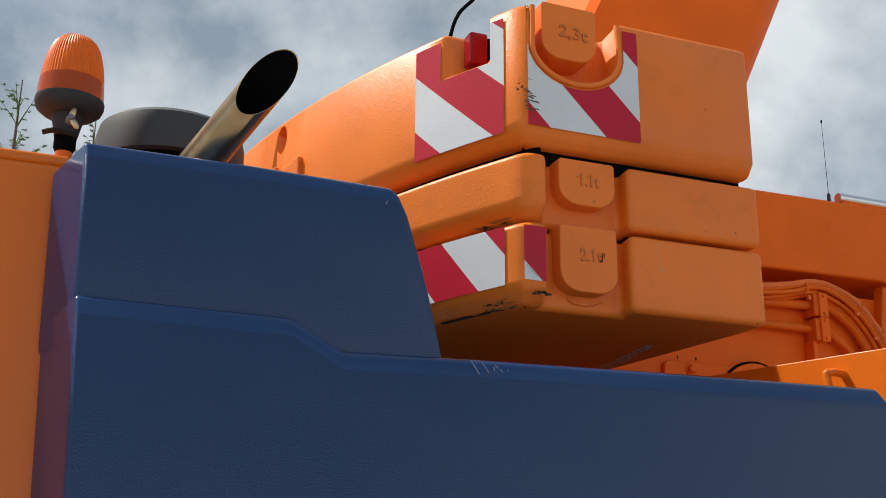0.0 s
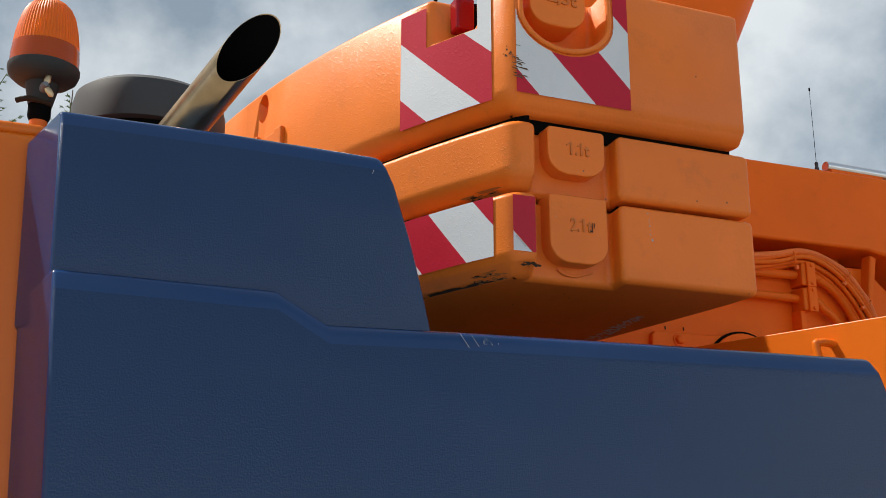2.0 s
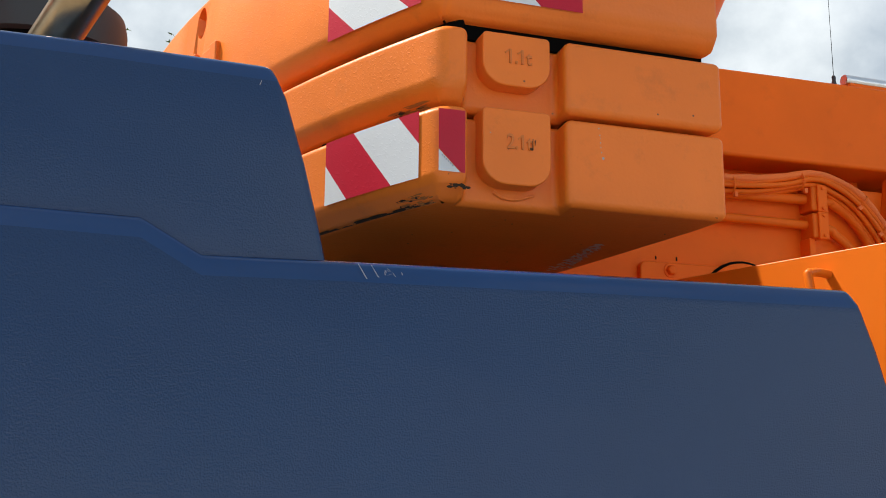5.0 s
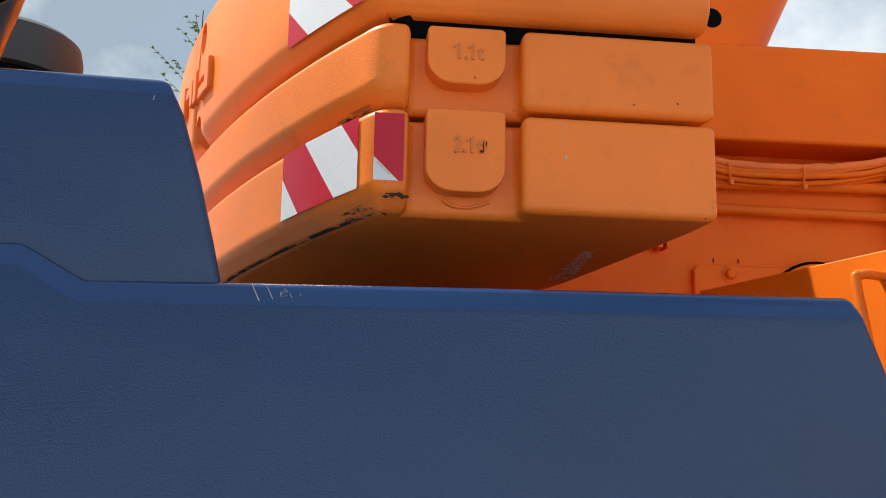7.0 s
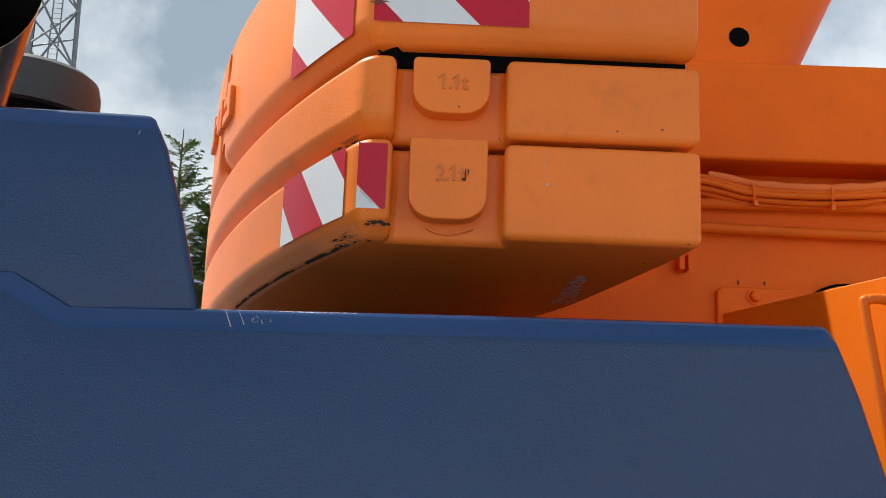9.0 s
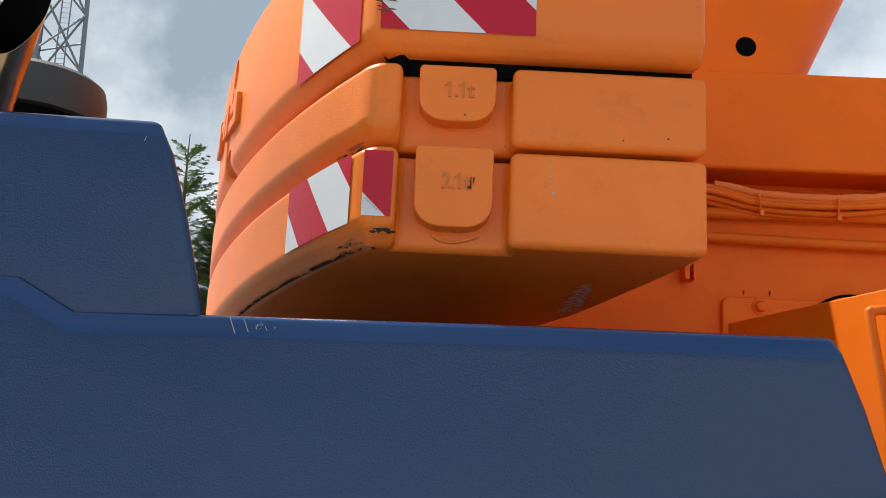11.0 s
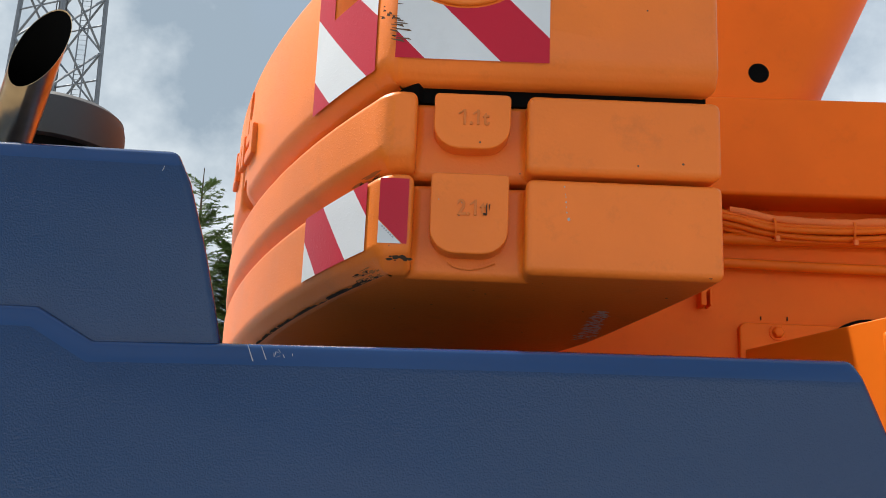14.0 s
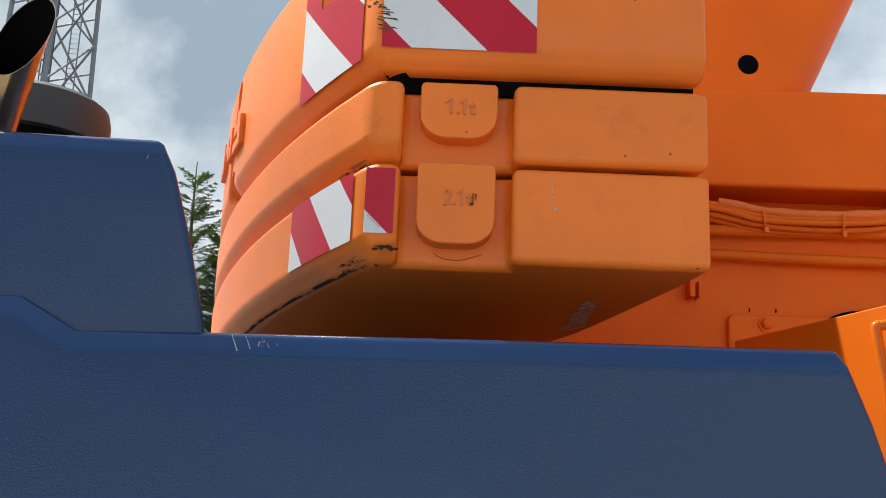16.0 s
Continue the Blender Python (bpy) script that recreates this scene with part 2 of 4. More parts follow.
def tube_mesh(points, r, seg=10, smooth_steps=6, wobble=0.0):
    """A tube along a smooth line through the given points."""
    pts = [Vector(p) for p in points]
    line = []
    for i in range(len(pts) - 1):
        p0, p1, p2, p3 = pts[max(i - 1, 0)], pts[i], pts[i + 1], pts[min(i + 2, len(pts) - 1)]
        for s in range(smooth_steps):
            u = s / smooth_steps
            line.append(0.5 * ((2 * p1) + (p2 - p0) * u + (2 * p0 - 5 * p1 + 4 * p2 - p3) * u * u + (3 * p1 - p0 - 3 * p2 + p3) * u ** 3))
    line.append(pts[-1])
    bm = bmesh.new()
    rings = []
    up = Vector((0.13, 0.31, 0.94))
    for i, p in enumerate(line):
        d = (line[min(i + 1, len(line) - 1)] - line[max(i - 1, 0)]).normalized()
        s = d.cross(up)
        if s.length < 0.05:
            s = d.cross(Vector((1, 0, 0)))
        s.normalize()
        t = s.cross(d)
        rr = r * (1 + wobble * noise.noise(p * 22))
        rings.append([bm.verts.new(p + (s * math.cos(2 * math.pi * k / seg) + t * math.sin(2 * math.pi * k / seg)) * rr) for k in range(seg)])
    for a, b in zip(rings, rings[1:]):
        for k in range(seg):
            j = (k + 1) % seg
            bm.faces.new((a[k], a[j], b[j], b[k]))
    bm.faces.new(rings[0][::-1])
    bm.faces.new(rings[-1])
    return bm


def carve(ob, cutters):
    """Cuts the solids of the bmeshes out of ob's mesh for good."""
    for bm in cutters:
        c = solid("cutter", bm, BLACK)
        md = ob.modifiers.new("cut", "BOOLEAN")
        md.operation, md.object, md.solver = "DIFFERENCE", c, "EXACT"
        me = bpy.data.meshes.new_from_object(ob.evaluated_get(bpy.context.evaluated_depsgraph_get()))
        ob.modifiers.remove(md)
        old = ob.data
        ob.data = me
        bpy.data.meshes.remove(old)
        dead = c.data
        bpy.data.objects.remove(c)
        bpy.data.meshes.remove(dead)
    return finish(ob)


def text_mesh(name, body, size, depth, m, material, parent):
    """Raised lettering with the built-in font."""
    cu = bpy.data.curves.new(name, "FONT")
    cu.body, cu.size, cu.extrude, cu.align_x, cu.align_y = body, size, depth, "CENTER", "CENTER"
    cu.bevel_depth = 0.0008
    tmp = bpy.data.objects.new("tmp", cu)
    scene.collection.objects.link(tmp)
    me = bpy.data.meshes.new_from_object(tmp.evaluated_get(bpy.context.evaluated_depsgraph_get()))
    bpy.data.objects.remove(tmp)
    me.materials.clear()
    me.materials.append(material)
    ob = new(name, me)
    ob.matrix_world = m
    ob.parent = parent
    return ob


# ---- the counterweight slabs ----
CX, CY, CR = 3.385, 3.976, 2.653        # centre and radius of the curved tail
SIDE = 2.34                             # plane of the slabs' flank
SHEAR = 0.10                            # the superstructure leans a little to its far side


def lean(ob, y0=SIDE):
    for v in ob.data.vertices:
        v.co.z -= SHEAR * max(v.co.y - y0, 0.0)
    return ob


def tail_x(y, r=CR):
    return CX - math.sqrt(r * r - (y - CY) ** 2)


def tail_outline(off=0.0, corner=0.035, right=1.955):
    """Plan of a slab: curved tail, rounded rear corner, flank, tapering front edge."""
    r = CR - off
    out = []
    y_far = 5.1
    steps = 40
    y_near = SIDE + off + corner * 1.2
    for i in range(steps + 1):
        y = y_far + (y_near - y_far) * i / steps
        out.append((tail_x(y, r), y))
    # round rear corner between the tail and the flank
    x0, y0 = out[-1]
    x1, y1 = x0 + corner * 1.55, SIDE + off
    kx, ky = x0 + corner * 0.72, SIDE + off
    for i in range(1, 6):
        u = i / 6
        out.append(((1 - u) ** 2 * x0 + 2 * u * (1 - u) * kx + u * u * x1, (1 - u) ** 2 * y0 + 2 * u * (1 - u) * ky + u * u * y1))
    out.append((x1, y1))
    out += [(right - off, SIDE + off), (right - 0.022 - off, 2.42), (right - 0.085 - off, 2.58), (right - 0.150 - off, 2.74), (right - 0.190 - off, 2.83), (1.65, 3.02), (1.60, 3.25), (1.60, y_far)]
    return out


def d_lug(x0, x1, z_top, z_bot, y_front, y_back):
    """A casting lug: straight top, round lower corners."""
    w, hgt = x1 - x0, z_top - z_bot
    r = min(w * 0.34, hgt * 0.5)
    o = [(x0 + 0.006, z_top), (x0, z_top - 0.006)]
    for i in range(7):
        a = math.pi + math.pi / 2 * i / 6
        o.append((x0 + r + r * math.cos(a), z_bot + r * 0.92 + r * 0.92 * math.sin(a)))
    for i in range(7):
        a = 1.5 * math.pi + math.pi / 2 * i / 6
        o.append((x1 - r + r * math.cos(a), z_bot + r * 0.92 + r * 0.92 * math.sin(a)))
    o += [(x1, z_top - 0.006), (x1 - 0.006, z_top)]
    return prism_y(o, y_front, y_back)


def stripe_cells(u0, u1, v0, v1, width, phase, slope=1.0):
    """Diagonal stripes over a rectangle: polygons of (u, v) with their colour index."""
    cells = []

    def clip(poly, a, b, c):
        res = []
        for i in range(len(poly)):
            p, q = poly[i], poly[(i + 1) % len(poly)]
            dp, dq = a * p[0] + b * p[1] - c, a * q[0] + b * q[1] - c
            if dp >= 0:
                res.append(p)
            if dp * dq < 0:
                s = dp / (dp - dq)
                res.append((p[0] + (q[0] - p[0]) * s, p[1] + (q[1] - p[1]) * s))
        return res
    rect = [(u0, v0), (u1, v0), (u1, v1), (u0, v1)]
    lo = min(p[0] + slope * p[1] for p in rect)
    hi = max(p[0] + slope * p[1] for p in rect)
    k = math.floor((lo - phase) / width)
    while phase + k * width < hi:
        c0, c1 = phase + k * width, phase + (k + 1) * width
        poly = clip(clip(rect, 1, slope, c0), -1, -slope, -c1)
        if len(poly) > 2:
            cells.append((poly, k % 2))
        k += 1
    return cells


def film(name, parent, cells, place, cut=None, lean_it=True, label="red and white diagonal reflective warning film"):
    """Warning film: each stripe lies on the surface that place() gives, 2 mm thick."""
    out = []
    for colour in (0, 1):
        bm = bmesh.new()
        for poly, c in cells:
            if c != colour:
                continue
            # cut the stripe into narrow pieces along u, so that it follows the curve
            us = sorted(p[0] for p in poly)
            u, n = us[0], max(1, int((us[-1] - us[0]) / (0.02 if cut is None else 0.0025)))
            for i in range(n):
                a, b = us[0] + (us[-1] - us[0]) * i / n, us[0] + (us[-1] - us[0]) * (i + 1) / n
                piece = band(poly, a, b)
                if len(piece) < 3:
                    continue
                for q in ([piece] if cut is None else cut(piece)):
                    if len(q) < 3:
                        continue
                    top = [bm.verts.new(place(x, y, 0.0022)) for x, y in q]
                    bm.faces.new(top)
        ob = part(name, bm, (REDFILM, WHITEFILM)[colour], parent, ("red", "white")[colour] + " stripes of the reflective warning film")
        for q in ob.data.polygons:
            q.use_smooth = False
        if lean_it:
            lean(ob)
        out.append(ob)
    return out


def band(poly, a, b):
    def half(pl, sgn, c):
        res = []
        for i in range(len(pl)):
            p, q = pl[i], pl[(i + 1) % len(pl)]
            dp, dq = sgn * (p[0] - c), sgn * (q[0] - c)
            if dp >= 0:
                res.append(p)
            if dp * dq < 0:
                s = dp / (dp - dq)
                res.append((p[0] + (q[0] - p[0]) * s, p[1] + (q[1] - p[1]) * s))
        return res
    return half(half(poly, 1, a), -1, b)


def on_tail(y, z, h):
    """Point on the curved tail at depth y and height z, h above the surface."""
    a = math.atan2(y - CY, -math.sqrt(CR * CR - (y - CY) ** 2))
    return Vector((CX + (CR + h) * math.cos(a), CY + (CR + h) * math.sin(a), z))


def on_flank(x, z, h):
    return Vector((x, SIDE - h, z))


CH_IN, CH_UP = 0.036, 0.036             # the chamfer under the tail


def slab(label, z0, z1, full=False):
    root = thing("counterweight_slab", label, "counterweight", "counterweight slabs", at=(1.6, 3.2, z0))
    outline = tail_outline()
    k0 = next(i for i, q in enumerate(outline) if q[1] <= SIDE + 1e-6)
    if not full:
        outline.insert(k0 + 1, (1.44, SIDE))
        outline.insert(k0 + 2, (1.48, SIDE))
    low = []
    for i, (x, y) in enumerate(outline):
        if full and abs(y - SIDE) < 1e-6:
            low.append((x, y + CH_IN * 0.8))
        elif i <= k0 + 1:
            d = Vector((CX - x, CY - y)).normalized()
            w = min(1.0, max(0.0, (y - SIDE) / 0.03))
            d = d * w + Vector((0.0, 1.0)) * (1 - w)
            low.append((x + d.x * CH_IN, y + d.y * CH_IN))
        else:
            low.append((x, y))
    bm = bmesh.new()
    rows = [[bm.verts.new((x, y, z)) for x, y in o] for o, z in ((low, z0), (outline, z0 + CH_UP), (outline, z1))]
    k = len(outline)
    for a, b in zip(rows, rows[1:]):
        for i in range(k):
            bm.faces.new((a[i], a[(i + 1) % k], b[(i + 1) % k], b[i]))
    bm.faces.new(rows[0][::-1])
    bm.faces.new(rows[2])
    body = solid("body", bm, CAST)
    return root, body


def blister(ob):
    """The weathered tail side carries blistered paint."""
    ob.data.materials.append(TAILPAINT)
    for q in ob.data.polygons:
        if q.normal.x < -0.25 and q.normal.z > -0.9:
            q.material_index = 1
    return ob


def tail_wear(root, z0, y0, y1, n, seed, reach=0.55, long=1.0):
    """Bare dark patches along the lower edge of the tail's chamfer."""
    rnd = random.Random(seed)
    bm = bmesh.new()
    for _ in range(n):
        y, w = rnd.uniform(y0, y1), rnd.random() ** 2 * reach
        ly, lw = rnd.uniform(0.002, 0.011) * long, rnd.uniform(0.015, 0.07)
        ring = []
        for a in (0.0, 0.9, 1.9, 2.7, 3.6, 4.4, 5.3):
            yy, ww = y + math.cos(a) * ly * rnd.uniform(0.5, 1.2), w + math.sin(a) * lw * rnd.uniform(0.5, 1.2)
            ww = max(0.02, ww)
            c = on_tail(yy, z0 + CH_UP * ww, -CH_IN + CH_IN * ww + 0.0012)
            c.z -= 0.0012
            ring.append(bm.verts.new(c))
        bm.faces.new(ring)
    ob = part("worn_edge", bm, CHIP, None, "dark scuffed lower edge")
    ob["kind"] = "stuff"
    lean(ob)
    adopt(ob, root)
    return ob


def adopt(ob, root):
    ob.parent = root
    ob.matrix_parent_inverse = root.matrix_basis.inverted()


def edge_chips(root, spots):
    """Worn bare patches along lower edges."""
    bm = bmesh.new()
    rnd = random.Random(5)
    for x, y, z, n, spread in spots:
        for _ in range(n):
            c = Vector((x + rnd.uniform(-spread, spread), y, z + rnd.uniform(-0.006, 0.006)))
            s = rnd.uniform(0.002, 0.008)
            ring = [bm.verts.new(c + Vector((math.cos(a) * s * rnd.uniform(0.6, 1.6), rnd.uniform(-0.001, 0.0006), math.sin(a) * s * 0.6 * rnd.uniform(0.6, 1.3)))) for a in (0, 1.05, 2.1, 3.14, 4.2, 5.2)]
            bm.faces.new(ring)
    return part("worn_patches", bm, CHIP, root, "dark worn patches of bare metal")


def lower_slab(label, z0, z1, lug_bot, text):
    root, body = slab(label, z0, z1)
    carve(body, [box(1.353, 1.570, SIDE - 0.1, SIDE + 0.052, z0 - 0.1, z1 + 0.1)])
    # the pocket's back wall hangs a little lower at its rounded foot
    lean(body)
    blister(body)
    md = body.modifiers.new("rounded", "BEVEL")
    md.width, md.segments, md.limit_method, md.angle_limit = 0.016, 4, "ANGLE", radians(34)
    md.harden_normals = True
    md.use_clamp_overlap = False
    adopt(body, root)
    lug = part("lug", d_lug(1.386, 1.538, z1 + (0.006 if z1 < 2.7 else -0.001), lug_bot, SIDE + 0.008, SIDE + 0.07), CAST, None, "", bevel=0.026, seg=6)
    adopt(lug, root)
    t = text_mesh("lettering", text, 0.044, 0.0020, Matrix.Translation((1.466, SIDE + 0.0078, z1 - (0.066 if z1 < 2.7 else 0.053))) @ pose(0, 0, 0, 90, 0, 0) @ Matrix.Diagonal((0.84, 1, 1, 1)), TEXTPAINT, None)
    adopt(t, root)
    t["label"] = "raised weight figure cast on the lug"
    zt = z1 - (0.066 if z1 < 2.7 else 0.053)
    for x in ((1.4735,) if z1 < 2.7 else (1.445, 1.4735)):     # the stroke at the head of each figure one
        fl = part("lettering", box(-0.0065, 0.0065, -0.002, 0.002, -0.0016, 0.0016), TEXTPAINT, None)
        fl.matrix_world = Matrix.Translation((x - 0.005, SIDE + 0.0078, zt + 0.0125)) @ pose(0, 0, 0, 0, -38, 0)
        adopt(fl, root)
    return root


slab21 = lower_slab("orange cast counterweight slab marked 2.1t with striped film", 2.412, 2.603, 2.447, "2.1t")
slab11 = lower_slab("orange cast counterweight slab marked 1.1t between two others", 2.614, 2.776, 2.660, "1.1t")

# black layer added for the joint's shade under the highest slab, set back from the edges
ins = []
for x, y in tail_outline():
    d = Vector((CX - x, CY - y)).normalized()
    ins.append((x + d.x * 0.055 if x < 1.9 else x - 0.020, y + (0.052 if y < SIDE + 0.001 else d.y * 0.055)))
pad = part("joint_shade", prism(ins, 2.774, 2.809), BLACK, None, "black layer standing for the shade in the joint between the slabs")
lean(pad)
adopt(pad, slab11)

# striped film on the lowest slab: curved tail and flank
kids = film("warning_film", slab21, stripe_cells(2.385, 2.600, 2.457, 2.598, 0.1021, 0.9128, -0.6225), on_tail, label="")
kids += film("warning_film", slab21, [([(1.288, 2.506), (1.336, 2.459), (1.344, 2.459), (1.344, 2.589), (1.288, 2.589)], 0), ([(1.288, 2.459), (1.334, 2.459), (1.288, 2.504)], 1)], on_flank)
for k in kids:
    k.matrix_parent_inverse = slab21.matrix_basis.inverted()
bm = bmesh.new()
for q in ([(1.5085, 2.544), (1.5105, 2.546), (1.5110, 2.528), (1.5088, 2.529)], [(1.503, 2.5285), (1.512, 2.528), (1.510, 2.523), (1.504, 2.524)], [(1.514, 2.546), (1.517, 2.546), (1.5155, 2.534), (1.5143, 2.535)], [(1.508, 2.547), (1.512, 2.5475), (1.511, 2.545)]):
    bm.faces.new([bm.verts.new((x - 0.015, SIDE + 0.0049, z)) for x, z in q])
k = part("scrape", bm, CHIP, slab21, "black scrape beside the figure")
k.matrix_parent_inverse = slab21.matrix_basis.inverted()
k = edge_chips(slab21, [(1.33, SIDE - 0.001, 2.430, 9, 0.022), (1.930, SIDE + 0.004, 2.423, 6, 0.010)])
k.matrix_parent_inverse = slab21.matrix_basis.inverted()

tail_wear(slab21, 2.412, 2.40, 3.0, 80, 21, 0.14, 2.6)
tail_wear(slab21, 2.412, 2.385, 2.44, 14, 23, 0.5)
tail_wear(slab11, 2.614, 2.395, 2.46, 7, 24, 0.35)
tail_wear(slab11, 2.614, 2.40, 2.95, 40, 25, 0.12, 2.2)
tail_wear(slab21, 2.412, 2.375, 2.80, 60, 41, 0.10, 2.6)
k = tail_wear(slab11, 2.614, 2.392, 2.45, 26, 42, 0.45, 1.8)
k.data.materials[0] = SMEAR
k = tail_wear(slab21, 2.412, 2.372, 2.43, 30, 43, 0.6, 1.6)
k.data.materials[0] = SMEAR
# knocked front corner of the lowest slab
bm = bmesh.new()
rnd = random.Random(17)
for i in range(30):
    u = rnd.random()
    c = Vector((1.9380 - 0.020 * u, 2.352 + 0.062 * u, 2.419 - 0.008 * u + rnd.uniform(-0.006, 0.014) * (1 - 0.7 * u)))
    q = rnd.uniform(0.002, 0.0055)
    bm.faces.new([bm.verts.new(c + Vector((-0.3, 0.95, -0.1)) * math.cos(t) * q * rnd.uniform(0.7, 1.5) + Vector((0.0, 0.0, 1.0)) * math.sin(t) * q * rnd.uniform(0.5, 1.1)) for t in (0, 1.1, 2.1, 3.1, 4.1, 5.2)])
k = part("worn_patches", bm, CHIP, None, "dark worn patch on the knocked corner")
adopt(k, slab21)
# splashes of pale paint on the flank
bm = bmesh.new()
for x, z, q in ((1.644, 2.586, 0.0016), (1.646, 2.571, 0.0013), (1.647, 2.565, 0.0012), (1.6475, 2.555, 0.0018), (1.648, 2.545, 0.0012), (1.649, 2.534, 0.0015), (1.653, 2.521, 0.0030), (1.447, 2.548, 0.0012), (1.402, 2.553, 0.0012)):
    bm.faces.new([bm.verts.new((x + math.cos(t) * q, SIDE - 0.0008 if x > 1.6 else SIDE + 0.0070, z + math.sin(t) * q * 1.2)) for t in (0, 1.05, 2.1, 3.14, 4.2, 5.25)])
k = part("paint_specks", bm, SCRATCH, None, "fine pale splashes on the orange paint")
k["kind"] = "stuff"
adopt(k, slab21)
# faint print on the film's white corner
bm = bmesh.new()
for i in range(6):
    x, z = 1.2935 + i * 0.0042, 2.4915 - i * 0.0040
    bm.faces.new([bm.verts.new((x + dx, SIDE - 0.0034, z + dz)) for dx, dz in ((0, 0), (0.0026, -0.0024), (0.0048, -0.0002), (0.0022, 0.0022))])
k = part("film_print", bm, SCRATCH, None, "small grey unreadable print")
adopt(k, slab21)
# white slivers paint the sky's glint on the scraped underside
bm = bmesh.new()
rnd = random.Random(31)
for i in range(130):
    y = 2.56 + 0.23 * rnd.random()
    x = 1.757 - (y - 2.56) * 0.06 + rnd.uniform(-0.026, 0.022) * (0.4 + (y - 2.56) * 3)
    ln, w = rnd.uniform(0.004, 0.012), rnd.uniform(0.0012, 0.0045)
    z = 2.412 - SHEAR * (y - SIDE) - 0.0015
    bm.faces.new([bm.verts.new((x + dx, y + dy, z - SHEAR * dy)) for dx, dy in ((-ln, 0), (0, w), (ln, 0.003), (0, -w))])
k = part("scrape_glint", bm, WHITEFILM, None, "scrape on the underside with the sky's glint painted white")
k["kind"] = "stuff"
adopt(k, slab21)
run = part("paint_run", tube_mesh([(1.425, SIDE + 0.0500, 2.440), (1.44, SIDE + 0.0490, 2.430), (1.465, SIDE + 0.0490, 2.426), (1.49, SIDE + 0.0490, 2.431), (1.515, SIDE + 0.0500, 2.440)], 0.0032, 8, 4, 0.5), CAST, None, "hardened run of paint under the lug")
adopt(run, slab21)

# the highest slab: lug recess open to the top, lamp niche, embossed sign
Z0, Z1 = 2.806, 3.166
slab23, body23 = slab("orange cast top counterweight slab marked 2,3t with striped film", Z0, Z1, True)
u_out = [(1.318, Z1 + 0.1), (1.318, 3.06)]
for i in range(1, 12):
    a = math.pi + math.pi * i / 12
    u_out.append((1.437 + 0.119 * math.cos(a), 3.06 + 0.090 * math.sin(a)))
u_out += [(1.556, 3.06), (1.556, Z1 + 0.1)]
niche = prism([(1.02, 2.425), (1.32, 2.425), (1.32, 2.527), (1.02, 2.527)], 3.042, Z1 + 0.1)
ovals = []
for zc in (3.03 + SHEAR * 0.76, 2.775 + SHEAR * 0.75):
    ovals.append(lathe([(0.026, -0.05), (0.026, 0.10)], (tail_x(3.10) - 0.03, 3.10, zc), Vector((1, 0.33, 0)), 20))
for o in ovals:
    for v in o.verts:
        c0 = 3.03 + SHEAR * 0.76 if v.co.z > 2.97 else 2.775 + SHEAR * 0.75
        v.co.z = c0 + (v.co.z - c0) * 1.65
carve(body23, [prism_y(u_out, SIDE - 0.1, SIDE + 0.085), niche])
lean(body23)
blister(body23)
md = body23.modifiers.new("rounded", "BEVEL")
md.width, md.segments, md.limit_method, md.angle_limit = 0.015, 3, "ANGLE", radians(34)
md.harden_normals = True
md.use_clamp_overlap = False
baked = bpy.data.meshes.new_from_object(body23.evaluated_get(bpy.context.evaluated_depsgraph_get()))
body23.modifiers.clear()
body23.data = baked
for o in ovals:
    for v in o.verts:
        v.co.z -= SHEAR * (v.co.y - SIDE)
carve(body23, ovals)
adopt(body23, slab23)
lug = part("lug", d_lug(1.345, 1.497, Z1 + 0.018, 3.034, SIDE + 0.004, SIDE + 0.10), CAST, None, "", bevel=0.024, seg=5)
adopt(lug, slab23)
t = text_mesh("lettering", "2,3t", 0.046, 0.0024, Matrix.Translation((1.432, SIDE + 0.0035, 3.108)) @ pose(0, 0, 0, 90, 3, 0) @ Matrix.Diagonal((1.12, 1, 1, 1)), TEXTPAINT, None)
adopt(t, slab23)
t["label"] = "raised weight figure cast on the lug"
rim = [(1.317, SIDE - 0.001, 3.16), (1.317, SIDE - 0.001, 3.10)]
for i in range(0, 13):
    a = math.pi + math.pi * i / 12
    rim.append((1.437 + 0.121 * math.cos(a), SIDE - 0.001, 3.06 + 0.092 * math.sin(a)))
rim += [(1.558, SIDE - 0.001, 3.10), (1.556, SIDE + 0.002, 3.155)]
ob = part("recess_rim", tube_mesh(rim, 0.0070, 10, 3), CAST, None, smooth=60)
adopt(ob, slab23)


def u_cut(piece):
    """Leaves the lug recess free of film."""
    xs = [p[0] for p in piece]
    zs = [p[1] for p in piece]
    xm = sum(xs) / len(xs)
    if 1.304 < xm < 1.570:
        s = max(0.0, 1 - ((xm - 1.437) / 0.133) ** 2)
        lim = 3.058 - 0.103 * math.sqrt(s)
        res = []
        for i in range(len(piece)):
            p, q = piece[i], piece[(i + 1) % len(piece)]
            dp, dq = lim - p[1], lim - q[1]
            if dp >= 0:
                res.append(p)
            if dp * dq < 0:
                u = dp / (dp - dq)
                res.append((p[0] + (q[0] - p[0]) * u, p[1] + (q[1] - p[1]) * u))
        return [res]
    return [piece]


def niche_cut(piece):
    ym = sum(p[0] for p in piece) / len(piece)
    if 2.415 < ym < 2.537:
        lim = 3.032
        res = []
        for i in range(len(piece)):
            p, q = piece[i], piece[(i + 1) % len(piece)]
            dp, dq = lim - p[1], lim - q[1]
            if dp >= 0:
                res.append(p)
            if dp * dq < 0:
                u = dp / (dp - dq)
                res.append((p[0] + (q[0] - p[0]) * u, p[1] + (q[1] - p[1]) * u))
        return [res]
    return [piece]


